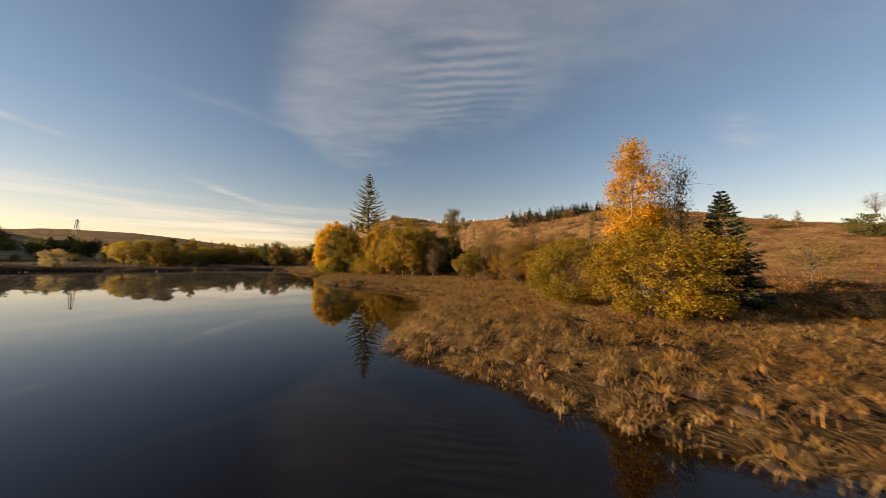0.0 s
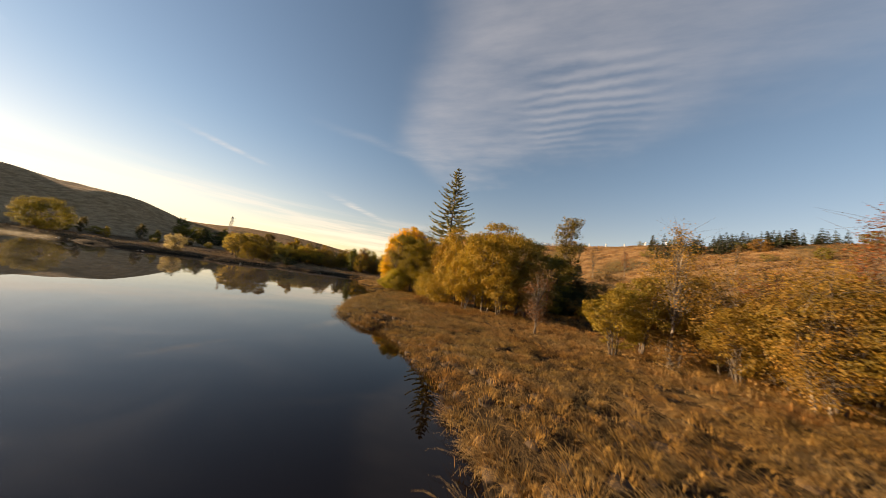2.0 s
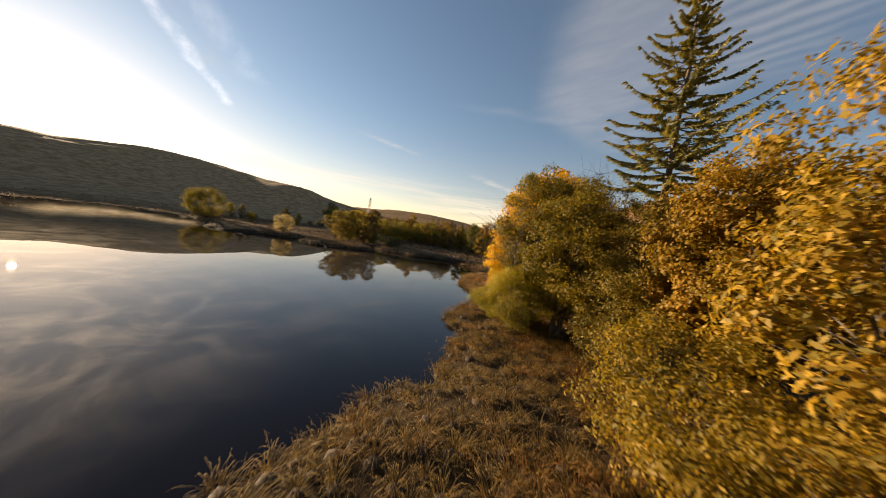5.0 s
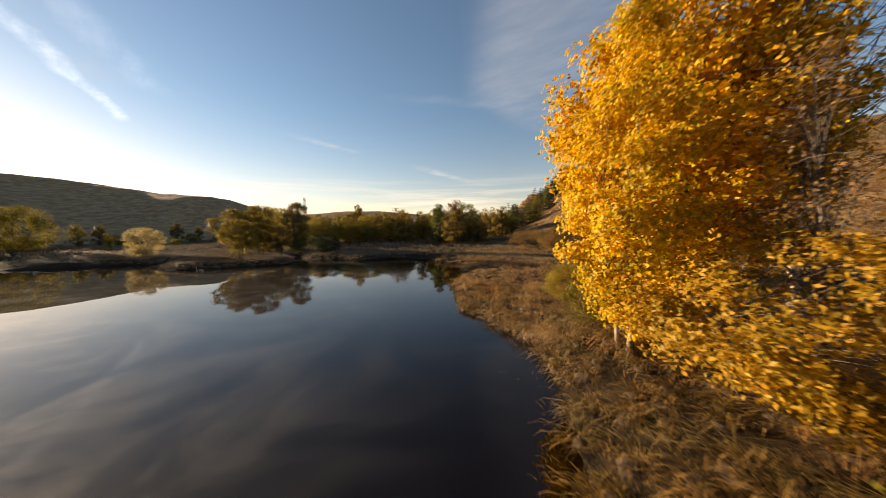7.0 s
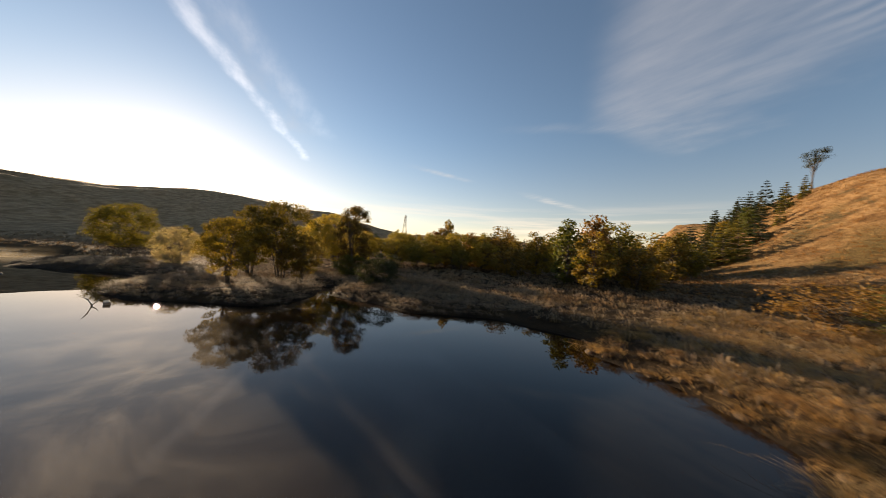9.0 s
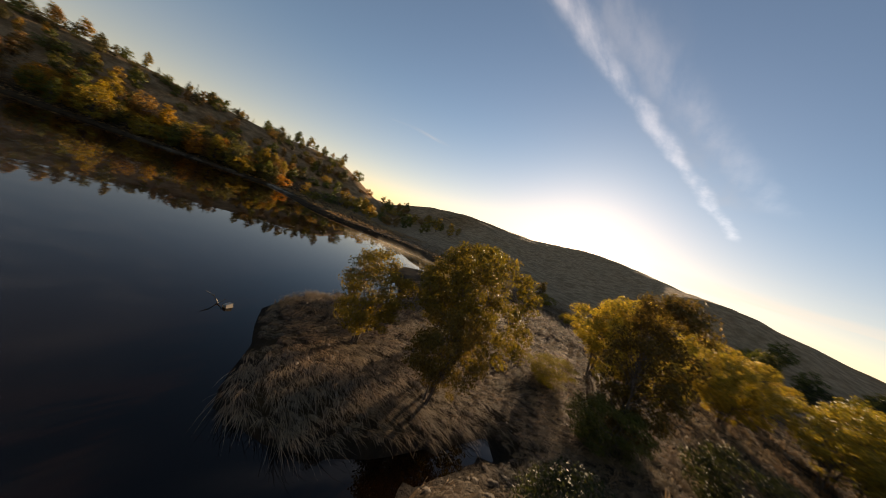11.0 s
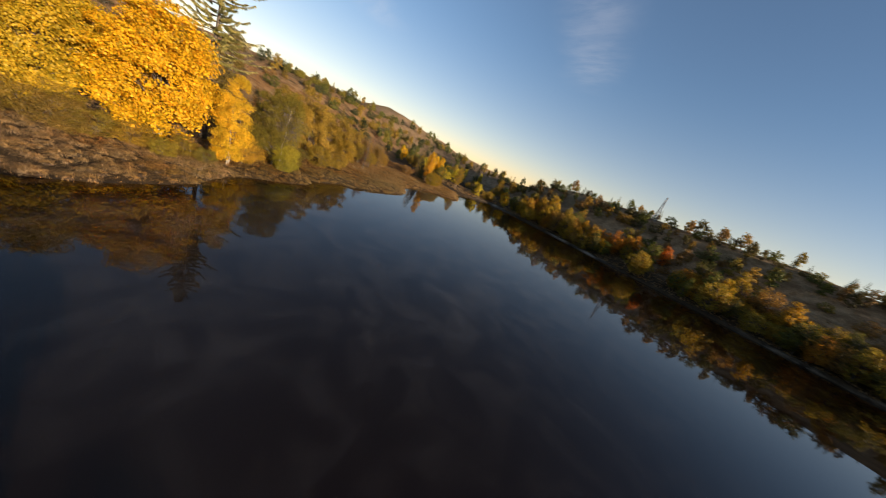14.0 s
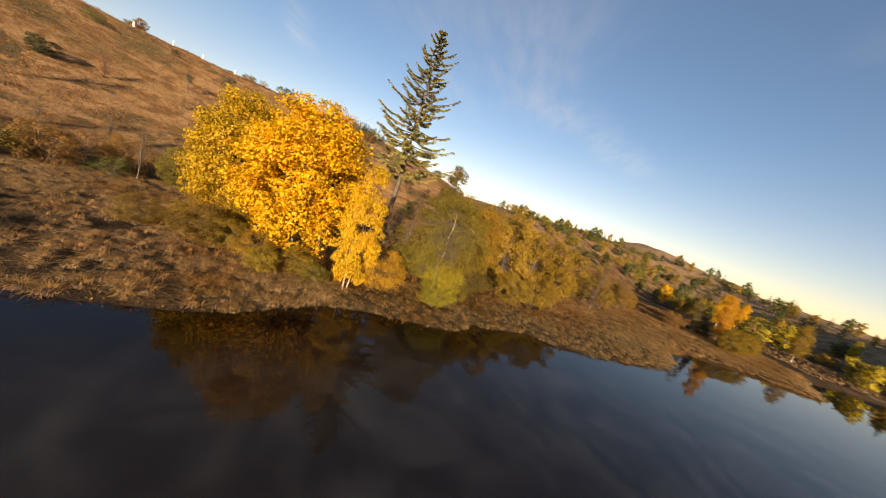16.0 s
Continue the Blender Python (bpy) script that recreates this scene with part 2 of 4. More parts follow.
BIRCH = make_bark("birch_bark", (0.28, 0.24, 0.19), (0.56, 0.49, 0.40), (0.06, 0.05, 0.04))
TAN = make_bark("tan_birch_bark", (0.16, 0.12, 0.085), (0.36, 0.29, 0.2), (0.05, 0.04, 0.03))
STONE = make_plain("wet_stone", (0.05, 0.045, 0.04), (0.2, 0.18, 0.15), 3.0)
DRIFT = make_plain("grey_driftwood", (0.16, 0.14, 0.11), (0.36, 0.32, 0.26), 12.0)
PALE = make_plain("pale_timber", (0.55, 0.52, 0.46), (0.75, 0.73, 0.68), 8.0)
STEEL = make_plain("weathered_steel", (0.10, 0.10, 0.105), (0.17, 0.17, 0.175), 5.0, 0.7, 0.0)


# the lake's outline
EAST = [(17, -25), (14.5, -9), (10.5, 0.2), (6.5, 4.0), (4.4, 4.8), (2.6, 5.9), (0.6, 8.2), (-1.8, 9.8), (-1.8, 14.5), (-1.3, 19), (-1.9, 24.2), (-4.6, 29),
        (-7.9, 32.2), (-9.8, 34), (-11.6, 34), (-15, 36), (-17.9, 40), (-20.7, 45.5), (-22.2, 50), (-22, 52.4), (-23.2, 53.7), (-24.6, 55.7), (-25, 57.2),
        (-26.6, 57.4), (-28.4, 58.9), (-29.5, 61.6), (-30.7, 64.3), (-32, 66.4), (-34.2, 67.7), (-36.7, 68.9), (-38.2, 70.2), (-40.7, 73.6), (-42, 76.5)]
NORTH = [(-42.3, 78.3), (-44, 79), (-45.4, 83), (-48, 84.5), (-51.7, 84.8), (-53, 86.8), (-58.2, 85.2), (-60.2, 82.2), (-61.2, 80.2), (-64.4, 79.3), (-66.8, 77.8),
         (-68.6, 76.9), (-73.6, 78), (-74.2, 77), (-70.8, 76.1), (-68, 75.3), (-66, 73.8), (-65, 71.6), (-66.9, 68.8), (-68.4, 65.2), (-70.8, 63.2), (-74.4, 62.6), (-79.4, 64.2)]
WEST = [(-84, 59.4), (-87.5, 53.5), (-93, 49), (-105, 51), (-115.5, 44), (-118, 31), (-110.5, 18), (-102, 10), (-99.5, -2), (-100.5, -17), (-98.5, -30), (-83, -33), (-62, -31),
        (-44, -30), (-28, -29), (-12, -29), (4, -27)]
LAKE = np.array(EAST + NORTH + WEST, float)
# foot of the eastern hill; the height of its crest behind each place, and how far behind
FOOT = np.array([(-150, 330, 29, 50), (-112, 228, 31, 48), (-84, 162, 30, 48), (-60, 120, 26, 60), (-20, 102, 25.5, 74), (8, 76, 23.5, 76), (26, 46, 18.3, 80), (44, 24, 11, 84), (76, -12, 16, 84), (135, -70, 18, 80), (240, -160, 12, 80)], float)


def smooth(x):
    x = np.clip(x, 0, 1)
    return x * x * (3 - 2 * x)


def to_line(x, y, pts, closed):
    """Distance to a line of points, on which side of its nearest piece, and which place along it."""
    best, side, place = np.full(x.shape, 1e9), np.zeros(x.shape), np.zeros(x.shape)
    n = len(pts)
    for i in range(n if closed else n - 1):
        (ax, ay), (bx, by) = pts[i][:2], pts[(i + 1) % n][:2]
        ex, ey = bx - ax, by - ay
        k = np.clip(((x - ax) * ex + (y - ay) * ey) / (ex * ex + ey * ey), 0, 1)
        d = np.hypot(x - ax - k * ex, y - ay - k * ey)
        near = d < best
        best = np.where(near, d, best)
        side = np.where(near, np.sign(ex * (y - ay) - ey * (x - ax)), side)
        place = np.where(near, i + k, place)
    return best, side, place


def inside(x, y, pts):
    hit = np.zeros(x.shape, bool)
    for (ax, ay), (bx, by) in zip(pts, np.roll(pts, -1, 0)):
        cross = (ay > y) != (by > y)
        hit ^= cross & (x < (bx - ax) * (y - ay) / (by - ay if by != ay else 1e-9) + ax)
    return hit


def hashed(i, j, seed):
    v = np.sin(i * 127.1 + j * 311.7 + seed * 74.7) * 43758.5453
    return v - np.floor(v)


def lumps(x, y, size, seed=0):
    """Soft value noise, 0 to 1."""
    u, v = x / size, y / size
    i, j = np.floor(u), np.floor(v)
    a, b = smooth(u - i), smooth(v - j)
    return (hashed(i, j, seed) * (1 - a) + hashed(i + 1, j, seed) * a) * (1 - b) + (hashed(i, j + 1, seed) * (1 - a) + hashed(i + 1, j + 1, seed) * a) * b


def from_shore(x, y):
    """Metres from the waterline, negative on the water."""
    d = to_line(x, y, LAKE, True)[0]
    return np.where(inside(x, y, LAKE), -d, d)


def hill_raw(x, y):
    d, side, place = to_line(x, y, FOOT, False)
    top = np.interp(place, np.arange(len(FOOT)), FOOT[:, 2])
    d = np.where(side > 0, d, -d)
    far = np.interp(place, np.arange(len(FOOT)), FOOT[:, 3])
    rise = np.clip(d / far, 0, 1)
    return top * (0.5 - 0.5 * np.cos(np.pi * rise ** 0.9)) * np.where(d > far, np.exp(-((d - far) / 160) ** 2 * 0.4), 1), d



def hill_east(x, y):
    """The hill's height, rounded off where its foot bends, and the distance behind the foot."""
    h, d = hill_raw(x, y)
    h = h * 2
    for k in range(8):
        h = h + hill_raw(x + 13 * math.cos(k * 0.785), y + 13 * math.sin(k * 0.785))[0] * smooth((d + 13) / 15)
    return np.where(d > -13, h / 10, 0) * smooth((d + 6) / 10), d


def ground(x, y):
    x, y = np.asarray(x, float), np.asarray(y, float)
    s = from_shore(x, y)
    he = hill_east(x, y)[0]
    hw = 25.2 * np.exp(-((x + 289) / 88) ** 2 - ((y - 42) / 93) ** 2) + 6 * np.exp(-((x + 302) / 54) ** 2 - ((y - 143) / 43) ** 2) + 11.5 * np.exp(-((x + 208) / 36) ** 2 - ((y - 100) / 32) ** 2)
    hs = 20.5 * smooth((-34 - y) / 50) * smooth((x + 185) / 40) * (0.45 + 0.55 * smooth((62 - x) / 50)) * np.where(y < -84, np.exp(-((y + 84) / 110) ** 2), 1)
    hs = hs + 15 * np.exp(-((x + 232) / 50) ** 2 - ((y + 58) / 52) ** 2)
    hs = hs + 27 * np.exp(-((x + 500) / 170) ** 2 - ((y - 410) / 190) ** 2)
    far = 12 * smooth((np.hypot(x + 40, y - 40) - 150) / 200)
    land = np.clip(s, 0, None)
    z = 0.22 * np.clip(land, 0, 0.5) + 0.27 * smooth((land - 0.2) / 1.3) + 0.012 * np.clip(land, 0, 120) + 0.22 * lumps(x, y, 3.1, 1) * smooth(land / 3) + 0.9 * smooth(land / 30) * (lumps(x, y, 17, 2) - 0.3)
    z = z + he + hw + hs + far + (he + hw + hs) * 0.10 * (lumps(x, y, 22, 3) + 0.5 * lumps(x, y, 9, 4) - 0.75)
    bed = -1.6 * smooth(-s / 7) - 0.22 * np.clip(-s, 0, 1)
    for ix, iy, r in ((-88.8, 52.0, 1.6), (-94.8, 51.2, 2.0), (-99.8, 51.6, 1.7)):
        bed = np.maximum(bed, 0.45 - 0.5 * np.hypot((x - ix) / r, (y - iy) / 1.1))
    return np.where(s > 0, z, bed)


def height(x, y):
    return float(ground(np.array([x]), np.array([y]))[0])


def mesh_from(name, verts, faces_flat, counts, mats, attrs=()):
    """A mesh out of flat arrays: places, corners, corners for each face."""
    me = bpy.data.meshes.new(name)
    verts = np.ascontiguousarray(verts, np.float32)
    me.vertices.add(len(verts))
    me.vertices.foreach_set("co", verts.ravel())
    me.loops.add(len(faces_flat))
    me.loops.foreach_set("vertex_index", np.ascontiguousarray(faces_flat, np.int32))
    me.polygons.add(len(counts))
    me.polygons.foreach_set("loop_start", np.r_[0, np.cumsum(counts)[:-1]].astype(np.int32))
    me.update(calc_edges=True)
    for key, values in attrs:
        a = me.attributes.new(key, "FLOAT", "POINT")
        a.data.foreach_set("value", np.ascontiguousarray(values, np.float32))
    for ma in mats:
        me.materials.append(ma)
    return me


def axis(lo, hi, fine, mid_lo, mid_hi, mid, far):
    a = np.arange(lo, hi, fine)
    left, right = np.arange(mid_lo, lo, mid), np.arange(hi, mid_hi, mid)
    out = mid_hi * 0 + np.geomspace(4, far, 26)
    return np.r_[mid_lo - out[::-1], left, a, right, mid_hi + out]


gx, gy = axis(-112, 42, 0.85, -270, 190, 3.2, 2400), axis(-14, 110, 0.85, -190, 320, 3.2, 2400)
X, Y = np.meshgrid(gx, gy)
Z = ground(X, Y)
cols, rows_n = len(gx), len(gy)
idx = np.arange(cols * rows_n).reshape(rows_n, cols)
quads = np.stack([idx[:-1, :-1], idx[:-1, 1:], idx[1:, 1:], idx[1:, :-1]], -1).reshape(-1, 4)
he, hd = hill_east(X, Y)
shore = from_shore(X, Y)
hilly = np.maximum(smooth((hd + 4) / 14), smooth((Z - 2.5) / 4))
woody = np.maximum(smooth(1 - np.hypot((X + 13) / 20, (Y - 60) / 16)), 0.2 * smooth((-30 - Y) / 8) * smooth((X + 130) / 20))
mud = smooth(1 - shore / 0.4) * smooth((X + 100) / 4) * smooth((Y + 12) / 4)
strip = smooth(1 - np.abs(shore - 1.3) / 1.3) * smooth((-14 - Y) / 8)
# where haze and light are painted in: half on the south hill, full in the west
paint_lift = 0.5 * smooth((-38 - Y) / 10) + smooth((-112 - X) / 25) * smooth((170 - Y) / 30) * smooth((Y + 40) / 30)
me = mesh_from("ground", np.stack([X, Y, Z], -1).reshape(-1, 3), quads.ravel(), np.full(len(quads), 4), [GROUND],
               (("hill", hilly.ravel()), ("wood", woody.ravel()), ("mud", mud.ravel()), ("painted_light", paint_lift.ravel()), ("strip", strip.ravel())))
me.polygons.foreach_set("use_smooth", np.ones(len(quads), bool))
tagged(new("ground", me), "rough autumn moorland rising into rust-brown hills", "ground", kind="structure")

wx0, wy0, wx1, wy1 = -124.0, -40.0, 22.0, 92.0
me = mesh_from("water", [(wx0, wy0, 0), (wx1, wy0, 0), (wx1, wy1, 0), (wx0, wy1, 0)], [0, 1, 2, 3], [4], [WATER])
tagged(new("water", me), "still dark peaty lake reflecting sky and trees", "lake", kind="structure")


# morning mist: upright torn veils that stand low over the western water, thinning towards the east
def make_mist(name, amount, grain, lo, hi):
    ma, N, b = material(name)
    p = where(N)
    mp = N.t.nodes.new("ShaderNodeMapping")
    mp.inputs["Scale"].default_value = (0.6, 0.45, 1.5)
    N.t.links.new(p, mp.inputs[0])
    n = N.step(N.noise(mp.outputs[0], grain, 5, 0.6), lo, hi)
    a, c = N.t.nodes.new("ShaderNodeBsdfTransparent"), N.t.nodes.new("ShaderNodeBsdfTranslucent")
    c.inputs[0].default_value = (0.95, 0.86, 0.7, 1)
    mx = N.t.nodes.new("ShaderNodeMixShader")
    N.put(mx.inputs[0], N.m("MULTIPLY", N.m("MULTIPLY", n, N.m("MULTIPLY", N.step(attribute(N, "tip"), 1.0, 0.0), attribute(N, "fade"))), amount))
    N.t.links.new(a.outputs[0], mx.inputs[1])
    N.t.links.new(c.outputs[0], mx.inputs[2])
    N.t.links.new(mx.outputs[0], N.t.nodes["Material Output"].inputs[0])
    return ma


def veils(name, ma, count, x0, gap, y0, y1, tall0, fall, label, seed, land=False):
    vv, qq, tt, ff, n0 = [], [], [], [], 0
    ys = np.linspace(y0, y1, 89)
    for k in range(count):
        xs = x0 + k * gap + 15 * (lumps(ys, ys * 0 + k * 7.3, 9, seed) - 0.5) + 0.12 * ys
        tall = tall0 * (0.35 + lumps(ys, ys * 0 + k * 3.1, 8, seed + 1)) * (1 - fall * k / count)
        off = from_shore(xs, ys) if land else -from_shore(xs, ys)
        foot = ground(xs, ys) if land else 0.0
        ok = off > 0.3
        grid = np.stack([np.stack([xs + 0.25 * h * np.sin(ys), ys, foot + 0.02 + tall * h], -1) for h in (0, 0.35, 0.7, 1.0)], 0)
        i = np.arange(4 * 89).reshape(4, 89) + n0
        f = np.stack([i[:-1, :-1], i[:-1, 1:], i[1:, 1:], i[1:, :-1]], -1)[:, ok[:-1] & ok[1:]]
        vv.append(grid.reshape(-1, 3))
        qq.append(f.reshape(-1, 4))
        tt.append(np.repeat([0, 0.35, 0.7, 1.0], 89))
        ff.append(np.tile(smooth(off / 7) * smooth((ys - y0) / 24) * smooth((y1 - ys) / 12), 4))
        n0 += 4 * 89
    qq = np.concatenate(qq)
    me = mesh_from(name, np.concatenate(vv), qq.ravel(), np.full(len(qq), 4), [ma], (("tip", np.concatenate(tt)), ("fade", np.concatenate(ff))))
    tagged(new(name, me), label, "mist", kind="stuff")


veils("mist", make_mist("mist", 0.1, 0.5, 0.25, 0.75), 4, -116, 3.9, 12, 64, 1.8, 0.4, "thin torn morning mist drifting low over the lake", 5)


def make_haze():
    """Vapour throws low sunlight mostly onwards: a very rough gloss."""
    ma, N, b = material("water_haze")
    p = where(N)
    warp = N.t.nodes.new("ShaderNodeVectorMath")
    warp.operation = "MULTIPLY_ADD"
    tx = N.t.nodes.new("ShaderNodeTexNoise")
    N.put(tx.inputs["Vector"], p)
    tx.inputs["Scale"].default_value = 0.12
    N.t.links.new(tx.outputs["Color"], warp.inputs[0])
    warp.inputs[1].default_value = (9, 9, 0)
    N.t.links.new(p, warp.inputs[2])
    n = N.m("ADD", 0.2, N.m("MULTIPLY", N.step(N.noise(warp.outputs[0], 0.5, 6, 0.62), 0.36, 0.85), 0.8))
    sp = N.t.nodes.new("ShaderNodeSeparateXYZ")
    N.t.links.new(p, sp.inputs[0])
    thick = N.m("MULTIPLY", N.step(sp.outputs[1], 8.0, 26.0), N.m("MULTIPLY", N.m("MULTIPLY", N.step(sp.outputs[0], -2.0, -15.0), N.step(sp.outputs[0], -80.0, -44.0)), N.step(attribute(N, "tip"), 1.0, 7.0)))
    a, c = N.t.nodes.new("ShaderNodeBsdfTransparent"), N.t.nodes.new("ShaderNodeBsdfAnisotropic")
    c.inputs[0].default_value = (0.9, 0.86, 0.8, 1)
    c.inputs["Roughness"].default_value = 0.72
    mx = N.t.nodes.new("ShaderNodeMixShader")
    N.put(mx.inputs[0], N.m("MULTIPLY", N.m("MULTIPLY", n, thick), 0.06))
    N.t.links.new(a.outputs[0], mx.inputs[1])
    N.t.links.new(c.outputs[0], mx.inputs[2])
    N.t.links.new(mx.outputs[0], N.t.nodes["Material Output"].inputs[0])
    return ma


hx, hy = np.meshgrid(np.linspace(-116, 0, 117), np.linspace(-20, 78, 99))
ii = np.arange(hx.size).reshape(hx.shape)
qq = np.stack([ii[:-1, :-1], ii[:-1, 1:], ii[1:, 1:], ii[1:, :-1]], -1).reshape(-1, 4)
off = -from_shore(hx.ravel(), hy.ravel())
qq = qq[off[qq].min(1) > 0.3]
me = mesh_from("low_mist", np.stack([hx.ravel(), hy.ravel(), hx.ravel() * 0 + 0.25], -1), qq.ravel(), np.full(len(qq), 4), [make_haze()], (("tip", off),))
tagged(new("low_mist", me), "faint swirling vapour just above the water", "mist", kind="stuff")


# plants
rng = np.random.default_rng(7)


def unit(v):
    return v / np.maximum(np.linalg.norm(v, axis=-1, keepdims=True), 1e-9)


class Tubes:
    """Gathers tapered round limbs into one mesh."""

    def __init__(self, sides=6):
        self.v, self.f, self.n, self.sides = [], [], 0, sides

    def add(self, pts, radii):
        pts, k = np.asarray(pts, float), self.sides
        along = unit(np.gradient(pts, axis=0))
        ref = np.where(np.abs(along[:, 2:3]) > 0.9, [[1.0, 0, 0]], [[0, 0, 1.0]])
        a = unit(np.cross(along, ref))
        b = np.cross(along, a)
        t = np.arange(k) * 2 * np.pi / k
        ring = pts[:, None] + np.asarray(radii)[:, None, None] * (a[:, None] * np.cos(t)[None, :, None] + b[:, None] * np.sin(t)[None, :, None])
        self.v.append(ring.reshape(-1, 3))
        i = np.arange((len(pts) - 1) * k).reshape(-1, k) + self.n
        self.f.append(np.stack([i, np.roll(i, -1, 1), np.roll(i, -1, 1) + k, i + k], -1).reshape(-1, 4))
        self.n += len(pts) * k

    def mesh(self, name, ma):
        f = np.concatenate(self.f)
        me = mesh_from(name, np.concatenate(self.v), f.ravel(), np.full(len(f), 4), [ma])
        me.polygons.foreach_set("use_smooth", np.ones(len(f), bool))
        return me


def leaves_mesh(name, at, out, size, slim, ma, r, droop=0.0):
    """One small kinked blade for each place; out: the way it tends to face."""
    n = len(at)
    nor = unit(out * 0.9 + r.normal(size=(n, 3)) * 0.5 + [0, 0, 0.25])
    ax = unit(np.cross(nor, r.normal(size=(n, 3))))
    ax[:, 2] -= droop
    ax = unit(ax)
    side = np.cross(nor, ax)
    s = (size * r.uniform(0.6, 1.35, n))[:, None]
    v = np.stack([at - ax * s * 0.5, at + side * s * slim * 0.5 + nor * s * 0.08, at + ax * s * 0.5, at - side * s * slim * 0.5 + nor * s * 0.08], 1).reshape(-1, 3)
    return mesh_from(name, v, np.arange(n * 4), np.full(n, 4), [ma])


def tree_meshes(kind, H, R, n_leaf, size, seed, bark, low=0.25, clump=0.4, n_clump=90, stems=1, lobes=0.3, slim=0.6, leaf_ma=None, twigs=0, droop=0.0, pointed=0.0, lean=0.0):
    """Trunk with limbs, and a crown of separate leaves in clumps with gaps between them."""
    r = np.random.default_rng(seed)
    d = unit(r.normal(size=(n_clump, 3)))
    mid, half = H * (low + 1) / 2, H * (1 - low) / 2
    lob = 1 + lobes * (np.sin(d[:, 0] * 3.1 + seed) * np.cos(d[:, 1] * 2.7 + seed * 2) + np.sin(d[:, 2] * 4 + d[:, 0] * 3 + seed * 3) * 0.7)
    rad = np.minimum((0.35 + 0.65 * r.random(n_clump) ** 0.45) * lob, 1.0)
    c = d * rad[:, None] * [R, R, half] + [0, 0, mid]
    if pointed:
        f = np.clip((c[:, 2] - H * low) / (H * (1 - low)), 0, 1)
        c[:, :2] *= (1 - pointed * f)[:, None]
    c[:, 0] += lean * c[:, 2]
    c[:, 2] = np.clip(c[:, 2], 0.15 * H * low + clump * 0.5, H - clump * 0.4)
    T, B = Tubes(7 if H > 6 else 5), Tubes(5)
    order = np.argsort(c[:, 2])
    for k in range(stems):
        a = r.uniform(0, 6.28)
        spread = 0.0 if stems == 1 else r.uniform(0.15, 0.5) * R
        h = H * (0.9 if stems == 1 else r.uniform(0.65, 0.9))
        t = np.linspace(0, 1, 8)
        wob = r.normal(size=(8, 2)) * 0.02 * H * t[:, None]
        base = np.array([math.cos(a), math.sin(a)]) * spread * 0.25
        stem = np.c_[base[0] + math.cos(a) * spread * t + wob[:, 0] + lean * t * h, base[1] + math.sin(a) * spread * t + wob[:, 1], t * h - 0.15]
        r0 = max(0.03, (0.016 if bark not in (BIRCH, TAN) else 0.0095) * H / stems ** 0.35)
        flare = 1 + 0.5 * np.exp(-t * 14)
        T.add(stem, r0 * flare * (1 - 0.88 * t))
        for i in order[k::stems][::max(1, n_clump // 60)]:
            q = c[i]
            f = np.clip((q[2] / h) * r.uniform(0.45, 0.8), 0.08, 0.93)
            p = np.array([np.interp(f, t, stem[:, j]) for j in range(3)])
            bend = (p + q) / 2 + [0, 0, (0.12 if not droop else 0.22) * np.linalg.norm(q - p)] + r.normal(size=3) * 0.04 * R
            s = np.linspace(0, 1, 5)[:, None]
            B.add((1 - s) ** 2 * p + 2 * s * (1 - s) * bend + s * s * q, r0 * (0.34 if bark not in (BIRCH, TAN) else 0.24) * (1 - f * 0.6) * (1 - 0.88 * s[:, 0]) + 0.003)
            for _ in range(twigs):
                e = q + r.normal(size=3) * clump * [1.6, 1.6, 1.2] - [0, 0, droop * 0.6]
                s3 = np.linspace(0, 1, 3)[:, None]
                st = bend * 0.4 + q * 0.6
                B.add(st + (e - st) * s3 + [[0, 0, 0], [0, 0, 0.08], [0, 0, 0]], np.array([0.009, 0.006, 0.002]) * H / 9)
    trunk, limbs = T.mesh(kind + "_trunk", bark), B.mesh(kind + "_limbs", BARK)
    w = r.random(n_clump) + 0.35
    which = r.choice(n_clump, n_leaf, p=w / w.sum())
    g = r.normal(size=(n_leaf, 3))
    g = unit(g) * np.minimum(np.abs(g[:, :1]) * 0.55 + 0.4, 1.15)
    at = c[which] + g * clump * (0.6 + 0.7 * w[which])[:, None] * [1, 1, 0.72]
    if droop:
        at[:, 2] -= droop * r.random(n_leaf) ** 2 * clump * 2
    at[:, 2] = np.maximum(at[:, 2], 0.12)
    out = unit(unit(at - [lean * mid, 0, mid * 0.8]) * 0.7 + unit(at - c[which]))
    crown = leaves_mesh(kind + "_crown", at, out, size, slim, leaf_ma or LEAF, r, droop)
    return trunk, limbs, crown


